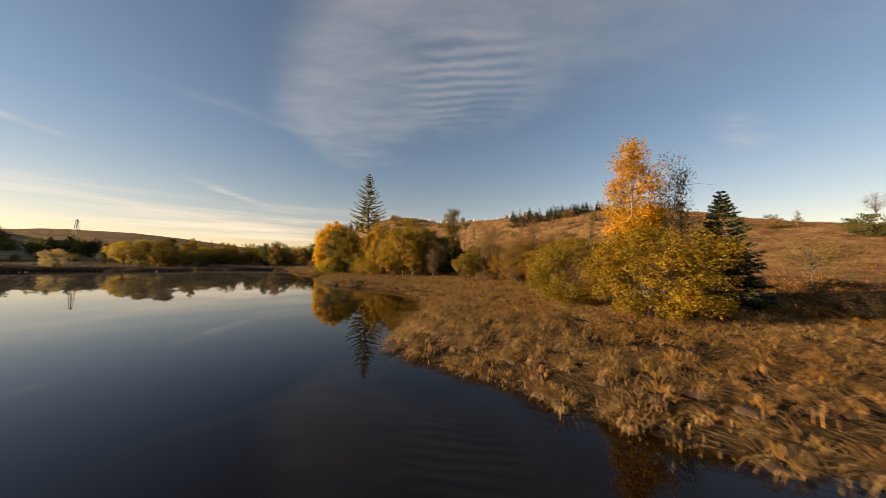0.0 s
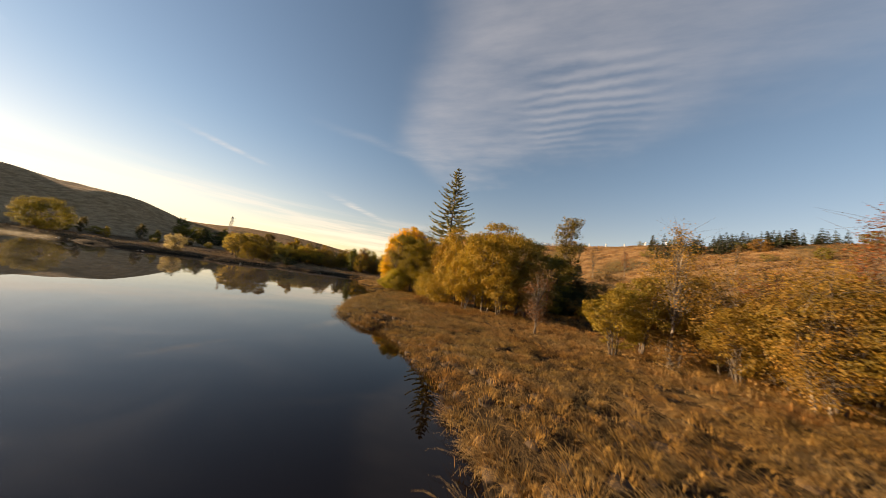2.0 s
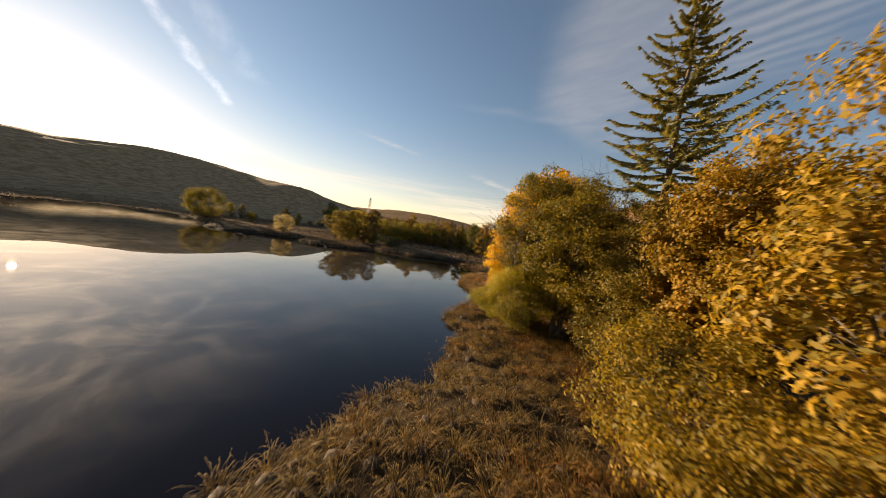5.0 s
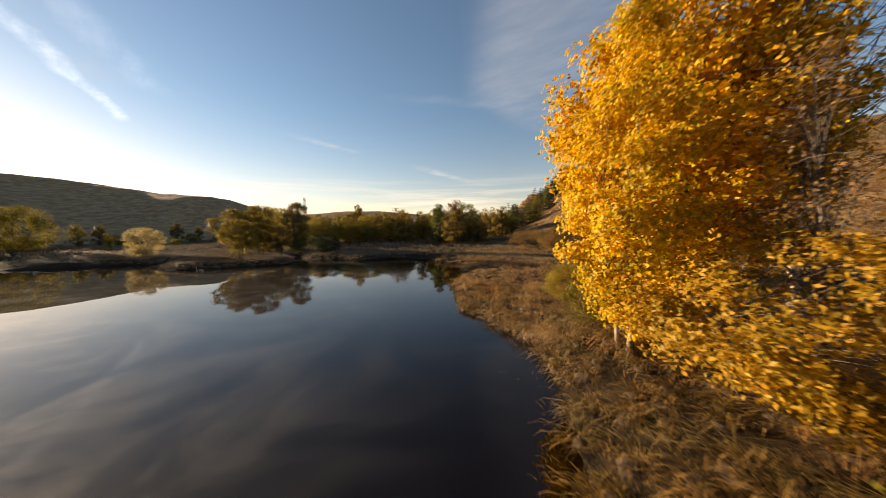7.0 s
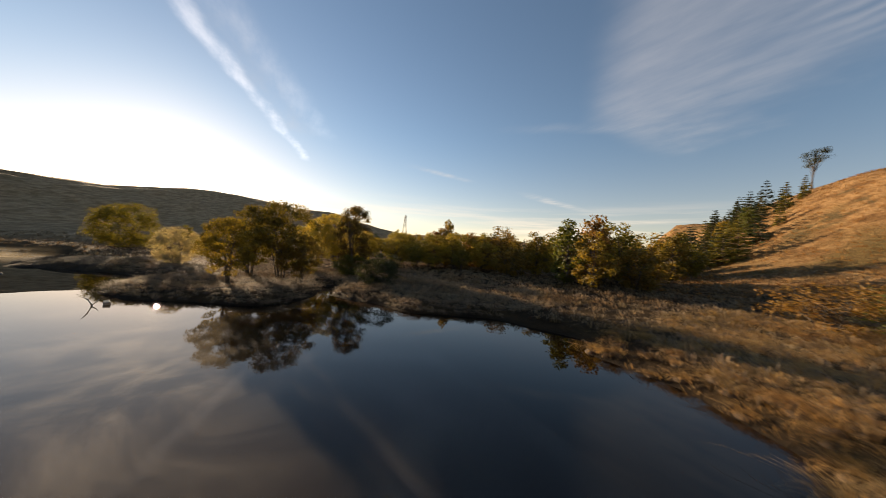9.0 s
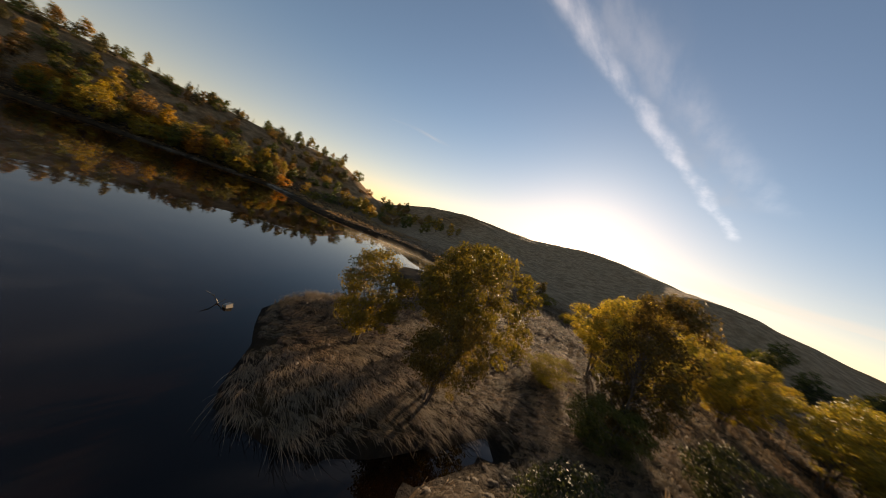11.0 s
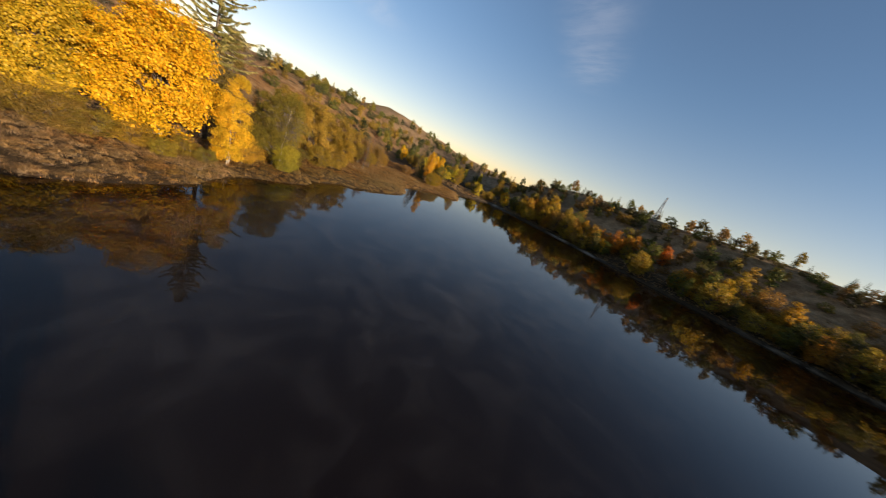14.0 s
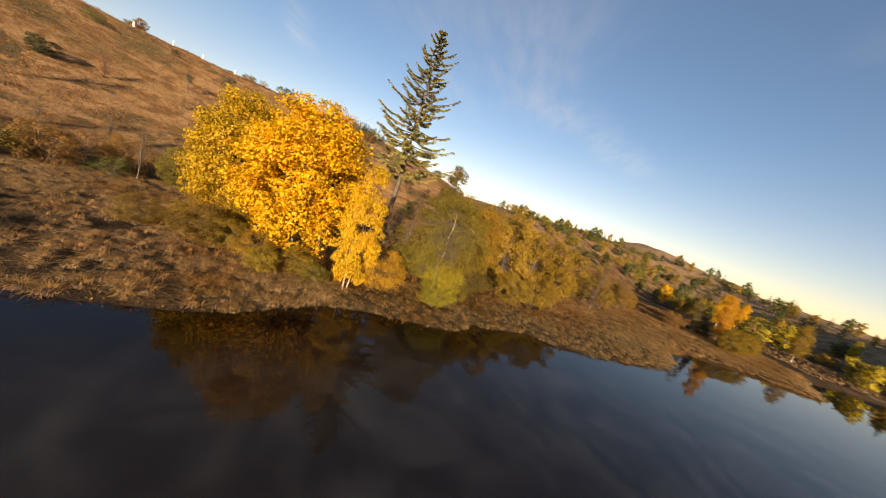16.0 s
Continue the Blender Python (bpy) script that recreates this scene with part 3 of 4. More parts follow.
def conifer_meshes(kind, H, R, seed, whorls, per, twigs, bare=0.08, ragged=0.2, needle=0.3, sag=0.25, power=0.85):
    """A trunk with whorls of sagging boughs that carry flat sprays of needles."""
    r = np.random.default_rng(seed)
    T, B = Tubes(7), Tubes(5)
    t = np.linspace(0, 1, 9)
    T.add(np.c_[r.normal(size=9) * 0.004 * H * t, r.normal(size=9) * 0.004 * H * t, t * H - 0.15], 0.014 * H * (1 - 0.96 * t) * (1 + 0.4 * np.exp(-t * 16)))
    at, ax, nor, size = [], [], [], []
    for i in range(whorls):
        f = bare + (1 - bare) * (i + r.uniform(-0.3, 0.3)) / whorls
        f = min(max(f, bare), 0.985)
        reach = R * ((1 - f) / (1 - bare)) ** power + 0.02 * H * (1 - f) + 0.12 * (1 - f) + 0.02
        for k in range(per):
            a = 6.283 * k / per + i * 1.9 + r.normal() * 0.3
            L = reach * r.uniform(1 - ragged * 2, 1 + ragged)
            s = np.linspace(0, 1, 6)
            z = f * H + L * (0.18 * f * s - sag * (1 - f * 0.6) * s + sag * 1.1 * s ** 3 * (0.6 + f * 0.4))
            bough = np.c_[math.cos(a) * L * s, math.sin(a) * L * s, z]
            B.add(bough, 0.0035 * H * (1 - f * 0.7) * (1 - 0.85 * s) + 0.006)
            for q in range(twigs):
                u = r.uniform(0.18, 1.0) ** 0.8
                p = np.array([np.interp(u, s, bough[:, j]) for j in range(3)])
                sd = 1 if q % 2 else -1
                yaw = a + sd * r.uniform(0.3, 1.2) * (1.1 - 0.6 * u)
                ln = needle * (1.25 - 0.6 * u) * r.uniform(0.6, 1.3) * (0.3 + 0.7 * (1 - f))
                dirv = np.array([math.cos(yaw), math.sin(yaw), r.uniform(-0.55, 0.1)])
                at.append(p + dirv * ln * 0.5)
                ax.append(dirv)
                nor.append((r.normal() * 0.35, r.normal() * 0.35, 1.0))
                size.append(ln)
    at, ax, nor, size = np.array(at), unit(np.array(ax)), np.array(nor), np.array(size)[:, None]
    side = unit(np.cross(unit(nor), ax))
    # every spray is a comb of three narrow blades
    vs, fs, n = [], [], 0
    for off, yw in ((0, 1.0), (0.5, 0.75), (-0.5, 0.75)):
        d2 = unit(ax + side * off * 1.3)
        s2 = np.cross(unit(nor), d2)
        b0 = at - ax * size * 0.5
        v = np.stack([b0, b0 + d2 * size * 0.55 * yw + s2 * size * 0.15 - [0, 0, 0.02], b0 + d2 * size * 1.05 * yw - [0, 0, 0.06] * size / 0.3, b0 + d2 * size * 0.55 * yw - s2 * size * 0.15 - [0, 0, 0.02]], 1).reshape(-1, 3)
        vs.append(v)
    v = np.concatenate(vs)
    crown = mesh_from(kind + "_crown", v, np.arange(len(v)), np.full(len(v) // 4, 4), [NEEDLE])
    return T.mesh(kind + "_trunk", BARK), B.mesh(kind + "_boughs", BARK), crown


def plant(name, meshes, x, y, scale, turn, colour, label, category="tree", group="", squash=1.0, sink=0.0):
    """Stands a tree with its parts on the ground."""
    top = new(name)
    top.matrix_world = pose(x, y, height(x, y) - sink, 0, 0, turn) @ Matrix.Diagonal((scale * squash, scale * squash, scale, 1))
    for part_name, me in zip(("trunk", "branchwork", "crown"), meshes):
        ob = new(part_name, me)
        ob.parent = top
        ob.color = (*colour, 1)
    return tagged(top, label, category, group)


GOLD, YELLOW, LIME, OLIVE = (0.80, 0.485, 0.013), (0.78, 0.51, 0.022), (0.55, 0.45, 0.03), (0.22, 0.185, 0.03)
WILLOW, ORANGE, RUSTY, GREEN, DARK = (0.33, 0.22, 0.03), (0.62, 0.24, 0.02), (0.28, 0.10, 0.035), (0.13, 0.14, 0.03), (0.055, 0.065, 0.024)
BROWN, SPRUCE, PINE = (0.30, 0.17, 0.05), (0.075, 0.085, 0.035), (0.05, 0.07, 0.03)

maple = tree_meshes("maple", 12, 3.9, 60000, 0.17, 11, BARK, low=0.07, clump=0.62, n_clump=330, lobes=0.09, slim=0.8)
aspen = tree_meshes("aspen", 9.6, 2.15, 30000, 0.12, 12, TAN, low=0.02, clump=0.42, n_clump=190, stems=2, lobes=0.15, slim=0.75, pointed=0.4)
willow_a = tree_meshes("willow", 9.5, 3.2, 20000, 0.2, 13, BARK, low=0.05, clump=0.5, n_clump=130, stems=4, lobes=0.45, slim=0.42, droop=0.2)
willow_b = tree_meshes("willow", 9.0, 2.9, 18000, 0.2, 14, BARK, low=0.04, clump=0.5, n_clump=115, stems=3, lobes=0.5, slim=0.42, droop=0.2)
green_a = tree_meshes("alder", 9.5, 3.0, 42000, 0.11, 15, BARK, low=0.1, clump=0.5, n_clump=190, stems=2, lobes=0.3, slim=0.7)
birch_a = tree_meshes("birch", 9.5, 1.75, 20000, 0.11, 16, BIRCH, low=0.18, clump=0.48, n_clump=120, lobes=0.22, slim=0.7, droop=0.25, pointed=0.4)
birch_b = tree_meshes("birch", 9.0, 1.5, 2300, 0.10, 17, TAN, low=0.25, clump=0.5, n_clump=60, twigs=3, slim=0.7, droop=0.3, pointed=0.3, lean=0.06)
birch_c = tree_meshes("birch", 7.0, 1.9, 8000, 0.10, 41, TAN, low=0.04, clump=0.5, n_clump=80, stems=2, twigs=2, slim=0.6, pointed=0.3, lobes=0.35)
bare = tree_meshes("bare_birch", 13, 3.6, 500, 0.09, 18, BIRCH, low=0.35, clump=0.7, n_clump=80, twigs=7, slim=0.7, droop=0.6)
bush_a = tree_meshes("bush", 4.0, 2.6, 34000, 0.08, 19, BARK, low=0.0, clump=0.33, n_clump=220, stems=5, lobes=0.14, slim=0.6)
bush_b = tree_meshes("bush", 3.6, 2.3, 13000, 0.115, 20, BARK, low=0.0, clump=0.36, n_clump=130, stems=5, lobes=0.3, slim=0.5)
larch = tree_meshes("larch", 15.2, 1.8, 11000, 0.26, 45, BARK, low=0.12, clump=0.75, n_clump=80, lobes=0.2, slim=0.5)
sallow = tree_meshes("sallow", 7.6, 3.5, 17000, 0.18, 43, BARK, low=0.16, clump=0.45, n_clump=150, stems=6, lobes=0.28, slim=0.5)
shrub = tree_meshes("shrub", 2.6, 1.5, 2600, 0.11, 21, BARK, low=0.02, clump=0.35, n_clump=40, stems=5, lobes=0.35, slim=0.5, twigs=1)
sapling = tree_meshes("sapling", 4.6, 1.15, 2600, 0.08, 22, BARK, low=0.12, clump=0.35, n_clump=60, twigs=4, slim=0.6, pointed=0.4)
thorn = tree_meshes("thorn", 4.4, 2.6, 3000, 0.12, 23, BARK, low=0.42, clump=0.5, n_clump=60, lobes=0.2, twigs=2)
far_a = tree_meshes("far_tree", 7, 2.6, 1100, 0.46, 24, BARK, low=0.06, clump=0.7, n_clump=45, lobes=0.3, slim=0.7)
far_b = tree_meshes("far_tree", 7, 2.0, 950, 0.44, 25, BARK, low=0.10, clump=0.6, n_clump=40, lobes=0.35, slim=0.7, pointed=0.35)
far_c = tree_meshes("far_bush", 4, 2.6, 950, 0.40, 26, BARK, low=0.0, clump=0.6, n_clump=40, stems=3, lobes=0.3, slim=0.7)
mid_a = tree_meshes("tree", 7, 2.6, 3600, 0.26, 24, BARK, low=0.06, clump=0.5, n_clump=90, lobes=0.3, slim=0.7)
mid_b = tree_meshes("tree", 7, 2.0, 3200, 0.25, 25, BARK, low=0.10, clump=0.45, n_clump=80, lobes=0.35, slim=0.7, pointed=0.35)
mid_c = tree_meshes("bush", 4, 2.6, 3200, 0.22, 26, BARK, low=0.0, clump=0.42, n_clump=80, stems=3, lobes=0.3, slim=0.7)
tall_spruce = conifer_meshes("tall_spruce", 24.6, 4.3, 31, 27, 6, 80, bare=0.4, ragged=0.4, needle=0.7, sag=0.3, power=0.7)
dark_spruce = conifer_meshes("dark_spruce", 6.4, 1.9, 32, 30, 8, 30, bare=0.03, ragged=0.15, needle=0.42, sag=0.2)
young_spruce = conifer_meshes("young_spruce", 6.5, 1.5, 33, 12, 5, 9, bare=0.04, ragged=0.2, needle=0.75, sag=0.2)
pine = tree_meshes("pine", 12.5, 2.4, 5000, 0.26, 34, BARK, low=0.5, clump=0.75, n_clump=34, lobes=0.4, slim=0.25, leaf_ma=NEEDLE, lean=0.05)

# the grove on the eastern bank
plant("spruce_tree", tall_spruce, -19.5, 69.4, 1.0, 40, (0.40, 0.36, 0.12), "tall old spruce with ragged sagging boughs above the grove", "spruce")
plant("maple_tree", maple, -28.9, 72.7, 1.05, 75, GOLD, "broad golden maple glowing in low sun by the lake", "maple", squash=1.1)
plant("aspen_tree", aspen, -29.7, 66.9, 0.96, 25, YELLOW, "slender bright yellow aspen with pale stems at the bank", "aspen", squash=0.9)
plant("maple_tree", maple, -28.2, 79.7, 0.98, 130, (0.56, 0.38, 0.02), "yellow-green maple behind the golden one", "maple", squash=0.95)
plant("birch_tree", bare, -25.4, 72.6, 1.05, 70, BROWN, "bare silver birch with black twigs", "birch")
plant("birch_tree", bare, -25.2, 61.5, 0.68, 150, BROWN, "pale forked birch stripped of its leaves", "birch")
plant("bush", bush_a, -24.6, 60.9, 0.9, 40, (0.4, 0.34, 0.03), "lime-yellow bush leaning over the bank", "bush", squash=0.8)
plant("birch_tree", birch_b, -26.4, 66.4, 0.8, 200, BROWN, "thin pale birch nearly stripped of leaves", "birch")
plant("birch_tree", birch_b, -22.8, 65.8, 0.95, 300, BROWN, "thin birch with few brown leaves", "birch")
plant("alder_tree", green_a, -21.8, 61.0, 0.98, 0, (0.26, 0.2, 0.025), "olive green alder turning yellow at its tips", "alder")
plant("alder_tree", green_a, -23.9, 62.2, 1.05, 120, (0.22, 0.18, 0.025), "dense dark olive alder by the bank", "alder", squash=0.85)
plant("alder_tree", green_a, -18.2, 60.6, 0.85, 210, (0.26, 0.19, 0.025), "olive alder beside the tall spruce", "alder")
plant("maple_tree", maple, -15.2, 59.5, 0.78, 60, (0.36, 0.22, 0.025), "amber maple under the tall spruce", "maple", squash=0.85)
for x, y, s, a, me, c in ((-23.4, 60.2, 0.7, 0, bush_b, (0.22, 0.18, 0.025)), (-17.6, 58.6, 0.9, 80, bush_b, (0.17, 0.13, 0.025)), (-15.6, 54.0, 0.95, 140, bush_b, (0.34, 0.24, 0.03)),
                          (-32.6, 71.6, 0.42, 30, bush_a, (0.34, 0.26, 0.03)), (-31.0, 68.6, 0.42, 200, bush_b, OLIVE), (-31.4, 73.6, 0.6, 20, bush_b, (0.36, 0.23, 0.025)), (-30.6, 70.2, 0.55, 120, bush_b, (0.3, 0.21, 0.025)), (-31.2, 76.0, 0.65, 220, bush_b, (0.26, 0.19, 0.025)), (-28.6, 79.0, 0.9, 320, bush_b, (0.34, 0.23, 0.025)), (-26.2, 60.8, 0.62, 60, bush_b, (0.34, 0.3, 0.03)),
                          (-27.4, 65.6, 0.95, 60, bush_b, (0.55, 0.33, 0.03)), (-32.4, 77.6, 0.75, 0, bush_b, (0.22, 0.145, 0.03)), (-30.4, 79.6, 0.9, 50, bush_b, (0.3, 0.2, 0.03)), (-33.6, 81.0, 0.6, 90, bush_b, (0.22, 0.145, 0.03)), (-20.8, 65.2, 1.5, 60, bush_b, OLIVE), (-13.2, 51.2, 1.0, 10, bush_b, WILLOW)):
    plant("bush", me, x, y, s, a, c, "leafy yellow-green bush at the edge of the grove", "bush", "bushes of the grove")
for x, y, s, a, me, c in ((-7.2, 48.6, 1.0, 0, willow_a, WILLOW), (-8.9, 53.0, 1.0, 60, willow_b, WILLOW), (-4.6, 52.2, 1.04, 120, willow_b, (0.32, 0.23, 0.045)), (-12.2, 55.4, 1.05, 200, willow_a, (0.42, 0.28, 0.04)),
                          (-8.8, 57.8, 1.18, 300, willow_a, WILLOW), (-5.6, 47.4, 0.62, 40, sallow, (0.35, 0.23, 0.03)), (-9.4, 48.4, 0.7, 140, sallow, (0.38, 0.25, 0.03)), (-3.4, 50.2, 0.66, 240, sallow, (0.28, 0.2, 0.03)), (-1.6, 56.2, 0.85, 20, willow_b, OLIVE)):
    plant("willow_tree", me, x, y, s, a, c, "many-stemmed willow with dull golden leaves", "willow", "willows of the grove")
plant("larch_tree", larch, 1.0, 67.6, 1.0, 0, (0.21, 0.155, 0.035), "tall narrow larch with olive-gold needles behind the willows", "larch")
for x, y, s, a, c in ((2.6, 64.5, 1.3, 0, DARK), (-1.0, 61.5, 1.15, 90, DARK), (4.4, 68.0, 1.4, 40, DARK)):
    plant("bush", bush_b, x, y, s, a, c, "dark green holly-like bush in shade", "bush", "dark bushes")
for x, y, s in ((-0.2, 61.5, 1.05), (2.4, 63.2, 1.15)):
    plant("spruce_tree", dark_spruce, x, y, s, 40 * x, (0.07, 0.08, 0.03), "dark dense young spruce behind the willows", "spruce", "young spruces behind the willows")
plant("sapling_tree", sapling, -2.0, 41.2, 1.05, 0, (0.19, 0.085, 0.035), "small russet birch sapling in the sedge", "sapling")
plant("bush", bush_b, 3.7, 50.2, 0.85, 0, (0.5, 0.33, 0.03), "low yellow bush beside the marsh", "bush")
TAWNY = (0.34, 0.2, 0.045)
for i, (x, y, s, c) in enumerate(((2.4, 38.4, 0.5, (0.30, 0.21, 0.03)), (4.2, 40.4, 0.62, (0.25, 0.18, 0.03)), (6.8, 40.6, 0.66, (0.24, 0.16, 0.03)), (8.8, 37.6, 0.55, (0.3, 0.18, 0.03)), (7.0, 36.4, 0.45, (0.27, 0.17, 0.03)), (8.6, 34.2, 0.6, (0.25, 0.16, 0.03)), (10.6, 36.2, 0.7, (0.32, 0.2, 0.03)), (12.4, 33.6, 0.62, (0.3, 0.18, 0.03)), (9.8, 31.4, 0.5, (0.33, 0.2, 0.03)))):
    plant("willow_tree", sallow, x, y, s, i * 77, c, "bushy golden sallow at the marsh edge", "willow", "sallows at the marsh edge")
plant("birch_tree", birch_b, 4.9, 38.2, 0.9, 33, TAWNY, "slim pale birch rising out of the sallows", "birch")
for i, (x, y, s, me, c) in enumerate(((4.8, 55.2, 0.9, birch_c, TAWNY), (5.5, 41.5, 1.0, birch_c, TAWNY), (7.8, 33.4, 0.8, birch_c, TAWNY), (11.0, 35.4, 0.9, birch_b, RUSTY),
                                      (6.6, 44.0, 0.8, birch_c, TAWNY), (9.6, 38.2, 0.9, birch_c, BROWN), (12.8, 31.0, 0.8, birch_c, BROWN),
                                      (8.8, 35.2, 0.8, birch_c, TAWNY), (11.8, 33.6, 0.85, birch_c, BROWN), (7.2, 38.0, 0.85, birch_c, TAWNY), (13.6, 37.5, 0.9, birch_c, BROWN), (9.2, 50.0, 0.8, birch_c, TAWNY), (12.6, 45.0, 0.9, birch_c, RUSTY))):
    plant("birch_tree", me, x, y, s, i * 71, c, "slim tawny birch at the marsh edge", "birch", "young birches", squash=1.1)
for i, (x, y, s) in enumerate(((8.6, 36.0, 1.0), (5.0, 37.5, 0.8), (12.4, 37.0, 1.1), (6.6, 52.0, 1.3), (9.0, 47.5, 1.2), (3.0, 59.0, 1.2), (7.6, 57.5, 1.2), (10.8, 43.0, 1.1))):
    plant("shrub", shrub, x, y, s, i * 50, BROWN, "brown twiggy shrub among dry grass", "shrub", "brown shrubs")

# the group by the start
plant("bush", bush_a, 6.6, 15.8, 0.95, 0, (0.27, 0.19, 0.016), "dense rounded olive-green bush on the marsh", "bush", squash=0.88)
plant("bush", bush_a, 9.2, 12.6, 1.04, 70, (0.3, 0.195, 0.015), "wide golden-olive bush under the birches", "bush", squash=1.04)
plant("birch_tree", birch_a, 10.2, 15.6, 0.97, 0, (0.62, 0.33, 0.022), "tall birch with flaming orange-yellow leaves", "birch", squash=0.86)
plant("birch_tree", birch_c, 13.5, 17.2, 1.28, 90, (0.2, 0.145, 0.06), "thin grey-brown birch beside the orange one", "birch", squash=0.6)
plant("spruce_tree", dark_spruce, 14.8, 15.4, 1.0, 0, PINE, "dark young spruce with dense boughs", "spruce")
plant("thorn_tree", thorn, 31.0, 24.6, 1.0, 0, (0.30, 0.20, 0.06), "flat-topped hawthorn on the slope", "hawthorn")
plant("bush", bush_b, 16.8, 12.6, 0.5, 30, (0.09, 0.065, 0.03), "low dark heather mound", "bush")
plant("bush", bush_b, 12.2, 21.8, 0.8, 30, BROWN, "brown bush behind the birches", "bush")

# the islet with its willows, and the spit
for x, y, s, a, me, c in ((-71.2, 69.8, 0.66, 0, sallow, (0.25, 0.185, 0.028)), (-75.0, 73.4, 0.94, 60, sallow, (0.2, 0.155, 0.028)), (-77.4, 70.8, 0.86, 100, sallow, (0.2, 0.155, 0.028)), (-71.8, 74.6, 0.55, 220, sallow, (0.2, 0.14, 0.03))):
    plant("willow_tree", me, x, y, s, a, c, "domed olive willow on the grassy islet", "willow", "willows on the islet", squash=0.92)
for x, y, s, a, c in ((-86.4, 80.4, 1.0, 10, (0.52, 0.40, 0.07)), (-90.2, 78.0, 0.9, 130, (0.52, 0.40, 0.07)), (-95.5, 84.5, 0.8, 220, (0.52, 0.40, 0.07)), (-101.0, 86.0, 0.85, 80, (0.52, 0.40, 0.07)), (-106.5, 90.5, 0.8, 300, (0.52, 0.40, 0.07))):
    plant("willow_tree", sallow, x, y, s, a, c, "golden willow on the marshy spit", "willow", "willows on the spit")
for i, (x, y, s, c) in enumerate(((-97.5, 87.5, 0.72, (0.42, 0.32, 0.05)), (-95.2, 92.6, 0.82, (0.36, 0.29, 0.05)), (-90.6, 94.6, 0.5, (0.26, 0.22, 0.04)), (-87.4, 96.6, 0.62, (0.38, 0.29, 0.05)), (-87.0, 101.0, 0.85, (0.42, 0.33, 0.05)),
                                 (-83.4, 99.6, 0.48, (0.24, 0.2, 0.04)), (-86.0, 105.6, 0.8, (0.36, 0.28, 0.05)), (-81.4, 103.4, 0.66, (0.4, 0.3, 0.05)), (-92.4, 98.8, 0.85, (0.3, 0.25, 0.045)), (-99.6, 95.4, 0.85, (0.38, 0.3, 0.05)))):
    plant("willow_tree", sallow, x, y, s, i * 97, c, "golden-green willow in the row along the marsh", "willow", "willows along the marsh", squash=1.15, sink=0.1)
plant("alder_tree", willow_b, -80.6, 81.2, 0.98, 40, (0.17, 0.12, 0.035), "taller reddish-brown alder behind the islet", "alder", squash=0.7)
plant("maple_tree", mid_b, -94.5, 101.3, 1.1, 20, (0.24, 0.11, 0.03), "rust-red tree at the wood's edge", "maple")
for x, y, s, a, c in ((-70.6, 81.4, 0.72, 0, DARK), (-79.0, 80.6, 0.7, 50, GREEN), (-83.0, 76.4, 0.6, 90, OLIVE), (-81.5, 86.0, 0.8, 20, DARK)):
    plant("bush", bush_b, x, y, s, a, c, "low grey-green sallow bush on the spit", "bush", "bushes on the spit", squash=1.2, sink=0.1)
plant("bush", bush_a, -88.4, 63.0, 1.05, 0, (0.5, 0.42, 0.26), "round pale yellow bush at the water's edge", "bush", squash=0.85)
plant("bush", bush_a, -116.5, 50.1, 2.0, 120, OLIVE, "large domed dark green bush on the west bank", "bush", squash=0.95)


def scatter(name, kinds, spots, colours, label, category, group, lo, hi, seed):
    r = np.random.default_rng(seed)
    for x, y in spots:
        me = kinds[r.integers(len(kinds))]
        plant(name, me, x, y, r.uniform(lo, hi), r.uniform(0, 360), colours[r.integers(len(colours))], label, category, group, squash=r.uniform(0.85, 1.2), sink=0.1)


def wood(name, kinds, places, colours, label, lo, hi, seed):
    """Far trees that nobody could count, joined into one."""
    r = np.random.default_rng(seed)
    x, y = np.array([p[0] for p in places]), np.array([p[1] for p in places])
    z = ground(x, y)
    vs, fs, cs, n = [], [], [], 0
    for i in range(len(x)):
        trunk, limbs, crown = kinds[r.integers(len(kinds))]
        a, k, q = r.uniform(0, 6.28), r.uniform(lo, hi), r.uniform(0.85, 1.2)
        col = np.array(colours[r.integers(len(colours))])
        for me, c in ((trunk, np.array([0.07, 0.055, 0.04])), (crown, col)):
            v = np.empty(len(me.vertices) * 3, np.float32)
            me.vertices.foreach_get("co", v)
            v = v.reshape(-1, 3) * [k * q, k * q, k]
            f = np.empty(len(me.loops), np.int32)
            me.loops.foreach_get("vertex_index", f)
            vs.append(np.c_[v[:, 0] * math.cos(a) - v[:, 1] * math.sin(a) + x[i], v[:, 0] * math.sin(a) + v[:, 1] * math.cos(a) + y[i], v[:, 2] + z[i] - 0.1])
            fs.append(f + n)
            cs.append(np.tile([*c, 1.0], (len(v), 1)))
            n += len(v)
    f = np.concatenate(fs)
    me = mesh_from(name, np.concatenate(vs), f, np.full(len(f) // 4, 4), [WOOD_LEAF])
    at = me.attributes.new("tint", "FLOAT_COLOR", "POINT")
    at.data.foreach_set("color", np.concatenate(cs).astype(np.float32).ravel())
    return tagged(new(name, me), label, "wood", kind="stuff")


def spots(n, x0, x1, y0, y1, seed, gap=2.0, ok=None):
    """Random places in a stretch of the plan, dry and not too close together."""
    r = np.random.default_rng(seed)
    out = []
    for _ in range(n * 12):
        p = (r.uniform(x0, x1), r.uniform(y0, y1))
        if len(out) < n and all(abs(p[0] - q[0]) + abs(p[1] - q[1]) > gap for q in out) and (ok is None or ok(*p)):
            out.append(p)
    good = from_shore(np.array([p[0] for p in out]), np.array([p[1] for p in out])) > 2.0
    return [p for p, g in zip(out, good) if g]


